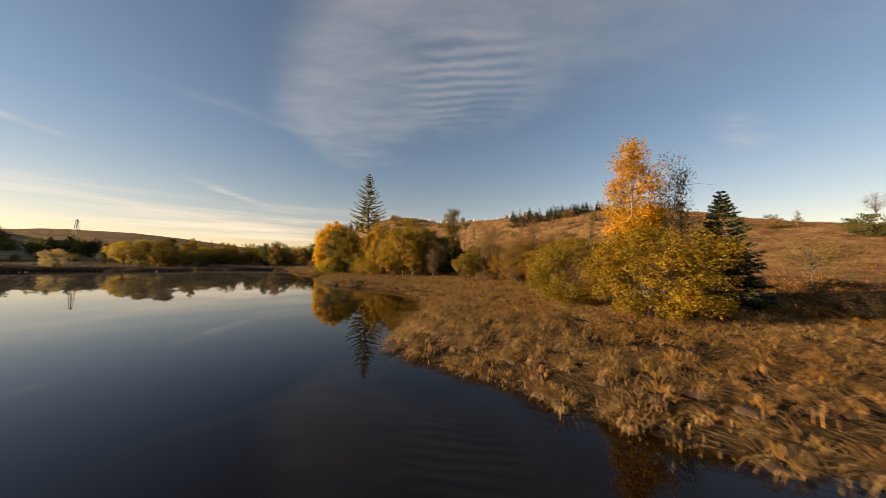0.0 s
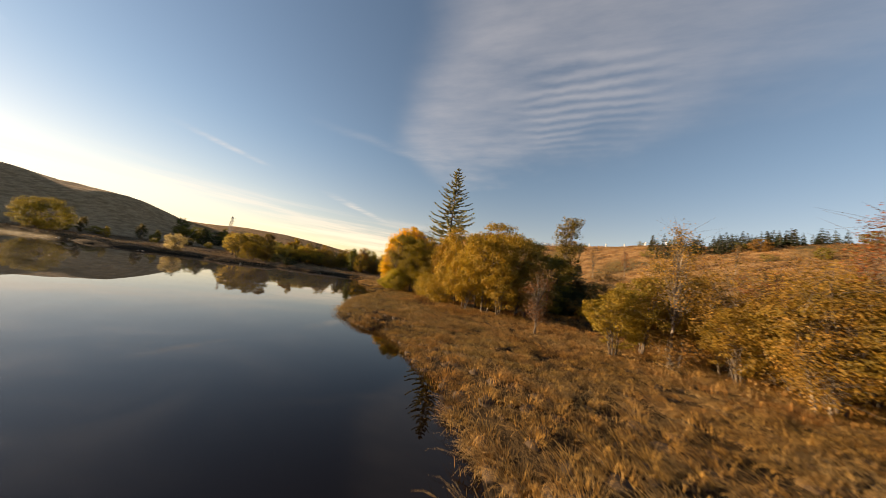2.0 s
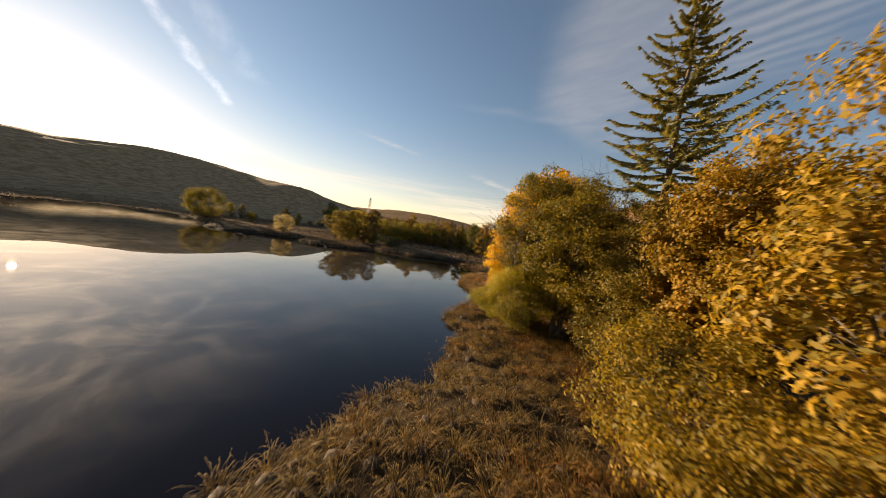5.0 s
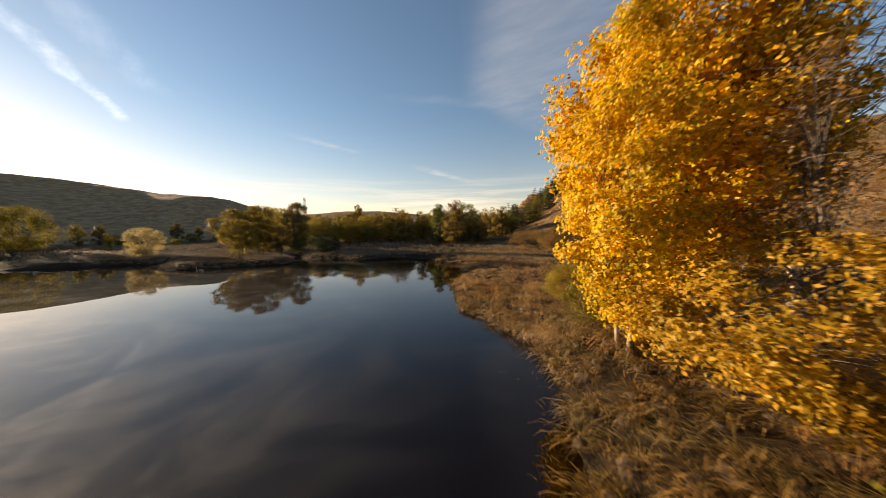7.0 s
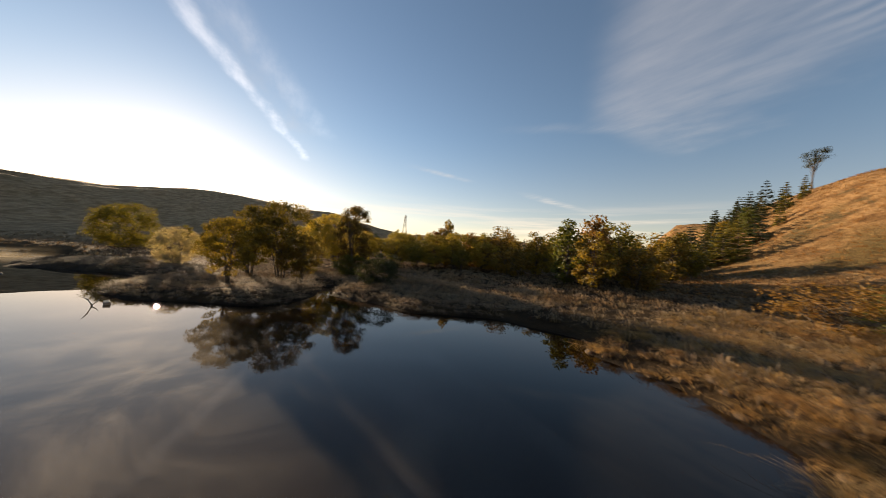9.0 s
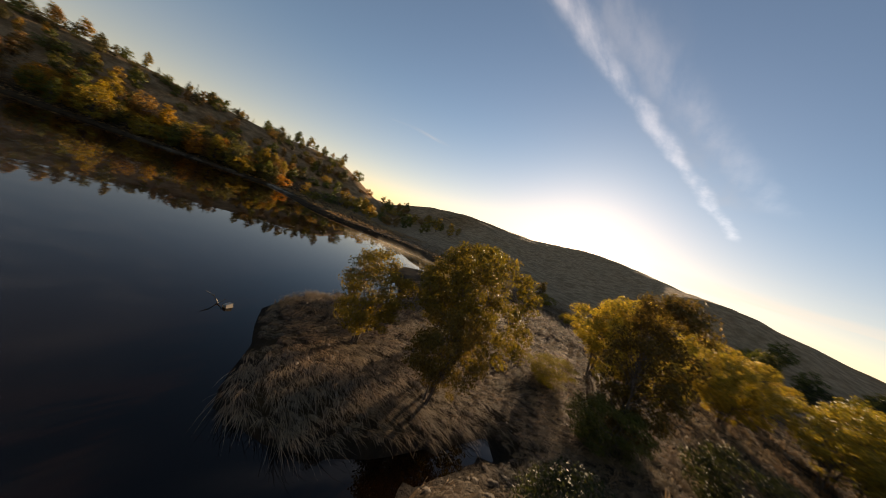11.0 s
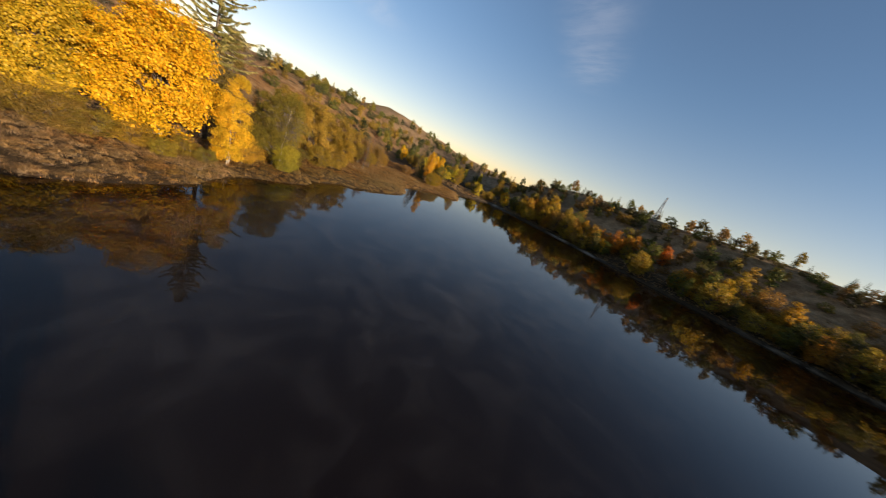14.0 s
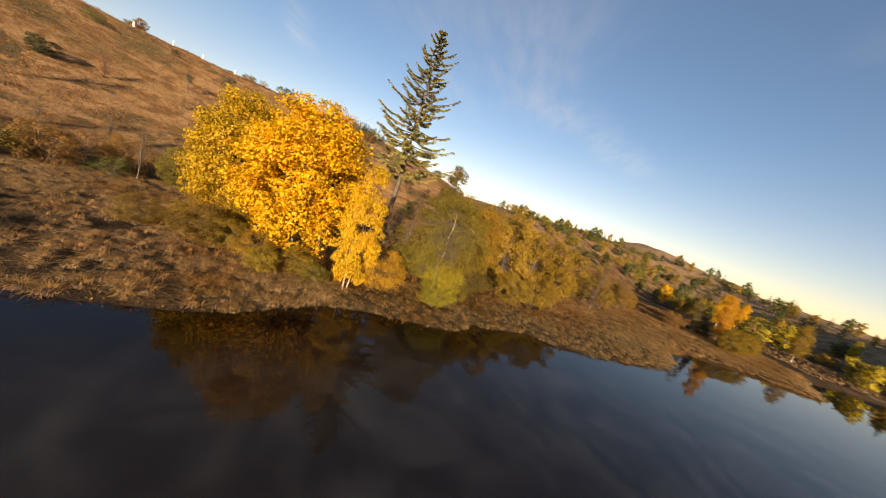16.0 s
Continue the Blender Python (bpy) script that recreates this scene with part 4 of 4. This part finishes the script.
MIX = (OLIVE, (0.25, 0.18, 0.035), (0.28, 0.18, 0.04), GREEN, (0.3, 0.21, 0.035), BROWN, DARK, OLIVE)
# northern shore and the low wood behind it
scatter("bush", (bush_b, shrub), [(-46.9, 101.5), (-44.0, 104), (-41.2, 98.6), (-36.8, 99), (-33.4, 99.4), (-30.2, 98), (-27, 96), (-24, 99), (-22, 93), (-38, 104)], (GREEN, BROWN, OLIVE, BROWN), "scrubby bush at the foot of the hill", "bush", "bushes at the hill's foot", 0.8, 1.5, 50)
scatter("birch_tree", (birch_b,), [(-39.5, 101), (-34.5, 103), (-29, 101.5), (-25, 95.5), (-42, 105)], (BROWN, WILLOW), "thin half-bare birch at the hill's foot", "birch", "birches at the hill's foot", 0.5, 0.75, 51)
scatter("tree", (mid_a, mid_b, mid_c), spots(46, -125, -62, 102, 132, 52, 3.2, lambda x, y: y > 98 + abs(x + 85) * 0.25), MIX, "autumn tree in the low wood north of the lake", "tree", "trees of the north wood", 0.85, 1.35, 52)
plant("tree", mid_a, -71.5, 110.0, 1.0, 0, (0.34, 0.25, 0.04), "rounded yellow-olive tree by the reedbed", "tree", squash=1.15)
scatter("tree", (mid_a, mid_b, mid_c), spots(44, -172, -100, 94, 134, 53, 3.5, lambda x, y: y > 96 + (-100 - x) * 0.0), (DARK, GREEN, OLIVE, GREEN, BROWN), "dark green tree in the western scrub", "tree", "trees of the western scrub", 0.8, 1.15, 53)
scatter("tree", (mid_c, mid_b), spots(12, -128, -108, 56, 92, 54, 4.0), (OLIVE, BROWN, (0.12, 0.1, 0.04)), "dark bush below the sunlit hill", "bush", "bushes below the western hill", 0.4, 0.75, 54)
wood("north_plantation", (young_spruce,), spots(70, -135, -68, 165, 230, 55, 3.0), (SPRUCE, PINE, PINE), "dark spruce plantation north of the lake", 1.0, 1.7, 55)
wood("skyline_wood", (young_spruce,), spots(60, -240, -95, 205, 250, 56, 3.0), (PINE, SPRUCE), "distant spruces along the northern skyline", 1.0, 1.7, 56)
scatter("spruce_tree", (young_spruce,), spots(110, 28, 66, 114, 131, 57, 1.3), (SPRUCE, PINE), "young spruce on the hill's crest", "spruce", "spruces on the crest", 0.45, 0.8, 57)
scatter("spruce_tree", (young_spruce,), spots(46, -76, -58, 140, 190, 58, 2.4), (SPRUCE, PINE, OLIVE), "spruce on the hill's flank", "spruce", "spruces on the flank", 0.8, 1.4, 58)
scatter("tree", (mid_a, mid_b), spots(20, -92, -62, 124, 165, 59, 3.0), (OLIVE, GREEN, WILLOW), "mixed tree below the plantation", "tree", "trees below the plantation", 0.8, 1.2, 59)
# the hillside
scatter("bush", (shrub, mid_c), spots(70, -50, 110, 50, 170, 60, 6.0, lambda x, y: hill_east(np.array([x]), np.array([y]))[1][0] > 6), (DARK, GREEN, BROWN, OLIVE), "small dark gorse bush on the bracken slope", "bush", "bushes on the slope", 0.6, 1.1, 60)
scatter("birch_tree", (sapling, birch_b), spots(22, -40, 60, 60, 130, 61, 6.0, lambda x, y: 2 < hill_east(np.array([x]), np.array([y]))[1][0] < 34 and not (abs(x - 2) < 8 and y < 82)), (BROWN, RUSTY), "bare young birch on the slope", "birch", "birches on the slope", 0.6, 0.9, 61)
plant("pine_tree", pine, -60.5, 205.0, 1.0, 20, (0.05, 0.06, 0.03), "dark pine alone on the skyline", "pine")
plant("pine_tree", pine, 8.0, 127.3, 0.5, 20, (0.07, 0.08, 0.04), "small wind-bent pine on the ridge", "pine")
plant("pine_tree", pine, 1.0, 128.0, 0.32, 120, (0.07, 0.08, 0.04), "tiny pine on the ridge", "pine")
plant("birch_tree", bare, 92.0, 62.0, 0.6, 20, BROWN, "bare birch pair on the ridge", "birch")
plant("birch_tree", birch_b, 80.0, 66.0, 0.45, 20, BROWN, "stunted bare birch on the ridge", "birch")
# the eastern bank beyond the start
scatter("tree", (far_a, far_b, birch_a, far_c), spots(44, 13, 80, -50, 6, 62, 3.6), (GOLD, WILLOW, OLIVE, (0.5, 0.32, 0.03), GREEN, LIME), "yellowing tree on the eastern bank", "tree", "trees of the east bank", 0.7, 1.1, 62)
wood("east_hill_wood", (young_spruce, far_c, far_b), spots(240, 54, 190, -100, 70, 63, 3.0, lambda x, y: y < 0.42 * x - 2), (SPRUCE, OLIVE, GREEN, WILLOW), "scrubby green wood on the eastern hill", 0.6, 1.2, 63)
# the southern shore and its hill
scatter("tree", (mid_a, mid_b, mid_c), spots(150, -106, 16, -48, -31, 64, 2.2, lambda x, y: not (abs(x + 33) < 6 and y > -43) and not (abs(x + 45.5) < 4)), ((0.38, 0.22, 0.06), (0.38, 0.28, 0.04), (0.2, 0.2, 0.04), (0.55, 0.36, 0.03), (0.5, 0.3, 0.03), (0.4, 0.28, 0.04), (0.14, 0.13, 0.035), (0.52, 0.24, 0.03)), "autumn tree on the southern shore", "tree", "trees of the south shore", 0.75, 1.35, 64)
wood("south_hill_scrub", (far_c, far_b), spots(250, -150, 40, -84, -46, 65, 2.8), ((0.12, 0.1, 0.035), (0.26, 0.2, 0.04), BROWN, GREEN, (0.4, 0.24, 0.04)), "autumn scrub covering the southern hill", 0.4, 1.0, 65)
wood("south_crest_wood", (young_spruce,), spots(66, -140, 40, -92, -74, 66, 2.6), (SPRUCE, PINE, OLIVE), "young conifers along the southern crest", 0.35, 0.75, 66)
wood("southwest_wood", (far_a, far_b, far_c), spots(44, -190, -108, -64, -4, 67, 4.0), (OLIVE, WILLOW, BROWN, GREEN, (0.42, 0.27, 0.04)), "autumn scrub on the south-western slope", 0.6, 1.1, 67)
plant("maple_tree", mid_a, -28.8, -42.0, 1.25, 0, ORANGE, "blazing orange maple on the far shore", "maple")
plant("maple_tree", mid_b, -42.1, -49.5, 1.0, 0, (0.55, 0.17, 0.02), "small orange maple on the far slope", "maple")
plant("maple_tree", mid_b, -27.0, -38.0, 0.75, 50, GOLD, "yellow maple beside the orange one", "maple")
plant("maple_tree", mid_a, -50.0, -40.0, 0.85, 80, (0.5, 0.27, 0.02), "amber maple on the far slope", "maple")


# grass: arching blades in tussocks
def tussocks(name, cx, cy, blades, length, width, spread, ma, label, seed, flop=1.0, mop=False, fine=True, lowest=-0.02, wind=0.55):
    """Tussocks: every blade rises from its clump and falls over outwards, combed a little by the wind; mop: blades hang
    like hair over a matted heart, coloured dark for the shade inside.
    """
    r = np.random.default_rng(seed)
    n = len(cx)
    cz = np.maximum(ground(cx, cy), lowest)
    big = r.uniform(0.55, 1.35, n)
    k = n * blades
    a = r.uniform(0, 2 * np.pi, k)
    off = r.random(k) ** 0.6
    s = np.repeat(big, blades)
    hub = 0.4 if mop else 0.55
    bx, by = np.repeat(cx, blades) + np.cos(a) * off * spread * s * hub, np.repeat(cy, blades) + np.sin(a) * off * spread * s * hub
    L = length * s * r.uniform(0.6, 1.15, k)
    comb = np.repeat(lumps(cx, cy, 6.0, 11) * 3 + 1.2, blades)
    ox, oy = np.cos(a) + wind * np.cos(comb) + r.normal(size=k) * 0.3, np.sin(a) + wind * np.sin(comb) + r.normal(size=k) * 0.3
    w = width * r.uniform(0.6, 1.3, k) / np.hypot(ox, oy)
    side = np.stack([-oy * w, ox * w, np.zeros(k)], -1) * 0.5
    if mop:
        bz = np.repeat(cz, blades) + L * (0.44 - 0.34 * off)
        out = (0.35 + 0.6 * off) * r.uniform(0.6, 1.4, k) * flop
        drop = r.uniform(0.1, 0.65, k)
    else:
        bz = np.repeat(cz, blades) - 0.05
        out = (0.10 + 0.85 * off * flop) * r.uniform(0.75, 1.25, k)
    base = np.stack([bx, by, bz], -1)
    if mop:
        m1 = base + np.stack([ox * out * L * 0.35, oy * out * L * 0.35, L * 0.24], -1)
        m2 = base + np.stack([ox * out * L * 0.8, oy * out * L * 0.8, L * (0.3 - 0.3 * drop)], -1)
        m3 = base + np.stack([ox * out * L * 1.1, oy * out * L * 1.1, L * (0.15 - 0.8 * drop)], -1)
    else:
        m1 = base + np.stack([ox * out * L * 0.3, oy * out * L * 0.3, L * (0.62 - 0.1 * out)], -1)
        m2 = base + np.stack([ox * out * L * 0.75, oy * out * L * 0.75, L * (0.86 - 0.42 * out)], -1)
        m3 = base + np.stack([ox * out * L * 1.2, oy * out * L * 1.2, L * (0.98 - 1.0 * out)], -1)
    if fine:
        v = np.stack([base - side, base + side, m1 - side, m1 + side, m2 - side * 0.8, m2 + side * 0.8, m3], 1).reshape(-1, 3)
        i = np.arange(k)[:, None] * 7
        f = np.concatenate([i + [0, 1, 3, 2], i + [2, 3, 5, 4], i + [4, 5, 6]], 1).ravel()
        counts, tip = np.tile([4, 4, 3], k), np.tile([0, 0, 0.4, 0.4, 0.9, 0.9, 1.0], k)
    else:
        v = np.stack([base - side, base + side, m1 - side, m1 + side, m3 * 0.6 + m2 * 0.4], 1).reshape(-1, 3)
        i = np.arange(k)[:, None] * 5
        f = np.concatenate([i + [0, 1, 3, 2], i + [2, 3, 4]], 1).ravel()
        counts, tip = np.tile([4, 3], k), np.tile([0, 0, 0.5, 0.5, 1.0], k)
    heart = 0
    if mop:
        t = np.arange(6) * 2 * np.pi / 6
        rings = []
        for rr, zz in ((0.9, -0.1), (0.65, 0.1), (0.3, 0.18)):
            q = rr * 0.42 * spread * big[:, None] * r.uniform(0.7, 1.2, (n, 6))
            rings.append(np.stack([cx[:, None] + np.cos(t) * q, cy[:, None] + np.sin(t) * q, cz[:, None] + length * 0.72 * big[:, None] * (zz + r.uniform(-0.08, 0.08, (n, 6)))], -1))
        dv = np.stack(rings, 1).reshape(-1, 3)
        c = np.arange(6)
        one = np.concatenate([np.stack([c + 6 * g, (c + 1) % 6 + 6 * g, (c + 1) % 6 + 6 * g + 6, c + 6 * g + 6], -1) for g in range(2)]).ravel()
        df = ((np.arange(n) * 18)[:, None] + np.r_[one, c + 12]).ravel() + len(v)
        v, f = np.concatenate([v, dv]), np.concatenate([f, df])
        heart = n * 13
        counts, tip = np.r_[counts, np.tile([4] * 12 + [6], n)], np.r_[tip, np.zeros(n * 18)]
    me = mesh_from(name, v, f, counts, [ma, SHADED_THATCH], (("tip", tip),))
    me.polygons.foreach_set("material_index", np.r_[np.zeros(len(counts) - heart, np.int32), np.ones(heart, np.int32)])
    return tagged(new(name, me), label, "grass", kind="stuff")


def field(step, x0, x1, y0, y1, seed, ok, gaps=0.3):
    """Places on a shaken grid, with bare patches between them."""
    r = np.random.default_rng(seed)
    x, y = np.meshgrid(np.arange(x0, x1, step), np.arange(y0, y1, step))
    x, y = x.ravel() + r.uniform(-0.5, 0.5, x.size) * step * 1.1, y.ravel() + r.uniform(-0.5, 0.5, x.size) * step * 1.1
    keep = ok(x, y) & ((lumps(x, y, 1.7, seed) * 0.7 + r.random(x.size) * 0.3 > gaps) | (np.abs(from_shore(x, y)) < 0.7))
    return x[keep], y[keep]


def near_shore(lo, hi, extra=None):
    def ok(x, y):
        s = from_shore(x, y)
        good = (s > lo) & (s < hi)
        return good & extra(x, y) if extra else good
    return ok


def grove_floor(x, y):
    return np.hypot((x + 15) / 17, (y - 61) / 13) > 1


fx, fy = field(0.64, -12, 24, 0, 50, 71, near_shore(-0.15, 17, lambda x, y: hill_east(x, y)[1] < -6), 0.22)
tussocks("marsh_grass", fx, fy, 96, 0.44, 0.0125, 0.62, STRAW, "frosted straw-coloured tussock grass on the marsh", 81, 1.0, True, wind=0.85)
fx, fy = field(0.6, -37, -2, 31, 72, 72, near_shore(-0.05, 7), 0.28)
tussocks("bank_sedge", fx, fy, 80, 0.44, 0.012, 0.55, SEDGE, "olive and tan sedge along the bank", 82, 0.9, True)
fx, fy = field(0.74, -34, 36, 4, 78, 73, near_shore(3.0, 42, lambda x, y: (hill_east(x, y)[1] < 6) & ((from_shore(x, y) > 10) | (y > 46))), 0.34)
tussocks("russet_undergrowth", fx, fy, 40, 0.5, 0.014, 0.6, RUST, "russet dying bracken under the grove", 83, 1.0, False, False)
fx, fy = field(0.8, -52, -16, 67, 106, 74, near_shore(0.05, 26, lambda x, y: hill_east(x, y)[1] < -3), 0.26)
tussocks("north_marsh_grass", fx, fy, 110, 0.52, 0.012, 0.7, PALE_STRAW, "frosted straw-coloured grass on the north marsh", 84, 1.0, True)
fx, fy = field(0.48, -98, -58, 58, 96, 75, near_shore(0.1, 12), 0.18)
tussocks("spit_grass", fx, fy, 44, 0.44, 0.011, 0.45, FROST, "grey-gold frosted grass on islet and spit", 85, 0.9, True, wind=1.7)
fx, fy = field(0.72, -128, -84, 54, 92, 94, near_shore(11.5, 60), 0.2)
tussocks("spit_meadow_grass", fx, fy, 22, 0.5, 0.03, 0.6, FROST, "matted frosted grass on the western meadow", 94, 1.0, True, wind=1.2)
fx, fy = field(0.95, -112, -40, 84, 130, 76, near_shore(1, 60), 0.25)
tussocks("far_marsh_grass", fx, fy, 14, 0.6, 0.05, 0.6, FROST, "pale grass of the northern reedbed", 86, 1.0, False, False)
fx, fy = field(1.05, -80, 100, 16, 190, 77, lambda x, y: (hill_east(x, y)[1] > -7) & (hill_east(x, y)[1] < 80), 0.36)
tussocks("hill_bracken", fx, fy, 13, 0.5, 0.034, 0.7, RUST, "rust-brown bracken and bent grass on the hill", 87, 1.0, False, False)
fx, fy = field(1.1, -134, 40, -64, 16, 78, near_shore(2.4, 26, lambda x, y: (x < -60) | (y < -6)), 0.25)
tussocks("far_bank_grass", fx, fy, 9, 0.6, 0.07, 0.7, MEADOW, "dry pale grass along the far bank", 88, 1.0, False, False)
fx, fy = field(1.2, -140, -96, 8, 66, 79, near_shore(0.1, 30), 0.25)
tussocks("west_bank_grass", fx, fy, 9, 0.5, 0.07, 0.7, FROST, "dry frosted grass on the western bank", 89, 1.0, False, False)
fx, fy = field(0.55, -40, 18, -8, 76, 90, near_shore(-1.3, -0.05), 0.6)
tussocks("reed_stubble", fx, fy, 7, 0.3, 0.009, 0.7, SEDGE, "sparse reed stubble standing in the shallows", 90, 0.5, lowest=-2.0)
fx, fy = field(0.5, -12, 24, 0, 50, 91, near_shore(-0.3, 17, lambda x, y: hill_east(x, y)[1] < -6), 0.5)
tussocks("marsh_undergrass", fx, fy, 12, 0.3, 0.016, 0.5, STRAW, "short dry grass between the tussocks", 91, 0.8, False, False)
fx, fy = field(0.46, -37, -2, 31, 72, 92, near_shore(0.0, 8), 0.66)
tussocks("bank_undergrass", fx, fy, 12, 0.32, 0.016, 0.5, SEDGE, "short dry sedge along the bank", 92, 0.8, False, False)
fx, fy = field(0.5, -52, -16, 67, 106, 93, near_shore(0.0, 24, lambda x, y: hill_east(x, y)[1] < -3), 0.68)
tussocks("north_undergrass", fx, fy, 13, 0.3, 0.018, 0.5, PALE_STRAW, "short dry grass on the north marsh", 93, 0.8, False, False)


# small things
def part(name, bm, ma, parent, label=""):
    me = bpy.data.meshes.new(name)
    bm.to_mesh(me)
    bm.free()
    me.materials.append(ma)
    ob = new(name, me)
    ob.parent = parent
    return tagged(ob, label)


def box(bm, x0, y0, z0, x1, y1, z1, taper=1.0):
    v = [bm.verts.new(((x0 + x1) / 2 + (x - (x0 + x1) / 2) * k, (y0 + y1) / 2 + (y - (y0 + y1) / 2) * k, z)) for z, k in ((z0, 1.0), (z1, taper)) for x, y in ((x0, y0), (x1, y0), (x1, y1), (x0, y1))]
    for f in ((3, 2, 1, 0), (4, 5, 6, 7), (0, 1, 5, 4), (1, 2, 6, 5), (2, 3, 7, 6), (3, 0, 4, 7)):
        bm.faces.new([v[i] for i in f])


def bar(bm, a, b, w):
    """A square bar from a to b."""
    a, b = Vector(a), Vector(b)
    d = (b - a).normalized()
    s = d.cross(Vector((0, 0, 1)) if abs(d.z) < 0.9 else Vector((1, 0, 0))).normalized() * w / 2
    u = d.cross(s).normalized() * w / 2
    v = [bm.verts.new(p + i * s + j * u) for p in (a, b) for i, j in ((-1, -1), (1, -1), (1, 1), (-1, 1))]
    for f in ((3, 2, 1, 0), (4, 5, 6, 7), (0, 1, 5, 4), (1, 2, 6, 5), (2, 3, 7, 6), (3, 0, 4, 7)):
        bm.faces.new([v[i] for i in f])


def marker_post(x, y, lean):
    """A stout white post: a round shaft with a rounded cap."""
    top = new("marker_post")
    top.matrix_world = pose(x, y, height(x, y) - 0.15, lean, lean * 0.6, lean * 40)
    bm = bmesh.new()
    bmesh.ops.create_cone(bm, cap_ends=True, segments=12, radius1=0.19, radius2=0.17, depth=1.25, matrix=Matrix.Translation((0, 0, 0.62)))
    part("shaft", bm, PALE, top)
    bm = bmesh.new()
    bmesh.ops.create_cone(bm, cap_ends=True, segments=12, radius1=0.2, radius2=0.09, depth=0.14, matrix=Matrix.Translation((0, 0, 1.31)))
    part("cap", bm, PALE, top)
    return tagged(top, "stout white marker post on the ridge", "post", "posts along the ridge")


rp = np.random.default_rng(91)
for x, y in ((-47, 181), (-43, 183), (-39, 186), (-35, 187), (-31, 171), (-27.6, 171), (-23, 175), (-20.5, 168), (-16.6, 169), (-11.7, 174.6), (-8, 158), (-4, 161), (-0.5, 160), (7, 156), (14, 154), (20, 152), (25.5, 147), (31, 142), (36, 137.5)):
    marker_post(x, y, rp.uniform(-4, 4))


def mast(name, x, y, H, w, arms, label):
    """A lattice mast with a ladder of braces."""
    top = new(name)
    top.location = (x, y, height(x, y) - 0.3)
    half = lambda z: w * (1 - 0.8 * z / H) / 2
    for sx, sy in ((-1, -1), (1, -1), (1, 1), (-1, 1)):
        bm = bmesh.new()
        bar(bm, (sx * half(0), sy * half(0), 0), (sx * half(H), sy * half(H), H), 0.11)
        part("leg", bm, STEEL, top)
    bm = bmesh.new()
    steps = 9
    for i in range(steps):
        z0, z1 = H * i / steps, H * (i + 1) / steps
        for (ax, ay), (bx, by) in (((-1, -1), (1, -1)), ((1, -1), (1, 1)), ((1, 1), (-1, 1)), ((-1, 1), (-1, -1))):
            bar(bm, (ax * half(z0), ay * half(z0), z0), (bx * half(z1), by * half(z1), z1), 0.05)
            bar(bm, (ax * half(z1), ay * half(z1), z1), (bx * half(z1), by * half(z1), z1), 0.05)
    part("bracing", bm, STEEL, top)
    for z in arms:
        bm = bmesh.new()
        bar(bm, (-w * 0.9, 0, z), (w * 0.9, 0, z), 0.1)
        part("crossarm", bm, STEEL, top)
    return tagged(top, label, "mast")


mast("lattice_mast", -24.7, -77.0, 11, 1.4, (), "slim grey lattice mast on the southern hill")
mast("power_pylon", -165, 124, 15, 2.4, (10.5, 12.5, 14.2), "small grey power pylon beyond the western scrub")


def snag(x, y):
    """A forked dead branch that stands out of the water."""
    top = new("dead_branch")
    top.location = (x, y, -0.35)
    T = Tubes(6)
    T.add([(0, 0, 0), (0.05, 0.02, 0.4), (0.28, -0.05, 0.72), (0.62, -0.1, 0.9)], [0.045, 0.04, 0.03, 0.012])
    ob = new("stem", T.mesh("stem", DRIFT))
    ob.parent = top
    T = Tubes(5)
    T.add([(0.05, 0.02, 0.4), (-0.1, 0.12, 0.52), (-0.16, 0.2, 0.66)], [0.03, 0.022, 0.01])
    ob = new("fork", T.mesh("fork", DRIFT))
    ob.parent = top
    return tagged(top, "forked dead branch sticking out of the water", "branch")


snag(-66.6, 64.5)


def rock(x, y, r, seed, label):
    bm = bmesh.new()
    bmesh.ops.create_icosphere(bm, subdivisions=3, radius=r)
    for v in bm.verts:
        k = 1 + 0.35 * noise.noise(v.co * (1.3 / r) + Vector((seed, 0, 0))) + 0.1 * noise.noise(v.co * (4 / r))
        v.co = Vector((v.co.x * k * 1.2, v.co.y * k, v.co.z * k * 0.6))
    me = bpy.data.meshes.new("rock")
    bm.to_mesh(me)
    bm.free()
    me.materials.append(STONE)
    ob = new("rock", me)
    ob.location = (x, y, 0.02)
    return tagged(ob, label, "rock", "rocks in the water")


for i, (x, y, r) in enumerate(((-81.3, 54.2, 0.22), (-81.9, 53.7, 0.16), (-93.0, 50.4, 0.4), (-98.2, 50.2, 0.35), (-101.9, 50.6, 0.45), (-104.0, 49.6, 0.3))):
    rock(x, y, r, i * 3.7, "wet dark stone breaking the water")


def wooden_block(x, y, turn):
    """A squared timber offcut, a little worn at its edges."""
    bm = bmesh.new()
    box(bm, -0.2, -0.13, -0.14, 0.2, 0.13, 0.16, 0.94)
    bmesh.ops.bevel(bm, geom=bm.edges[:], offset=0.02, segments=1, affect="EDGES")
    me = bpy.data.meshes.new("wooden_block")
    bm.to_mesh(me)
    bm.free()
    me.materials.append(DRIFT)
    ob = new("wooden_block", me)
    ob.matrix_world = pose(x, y, 0.02, 6, 9, turn)
    return tagged(ob, "small pale timber block floating on the lake", "timber")


wooden_block(-66.9, 64.95, 25)
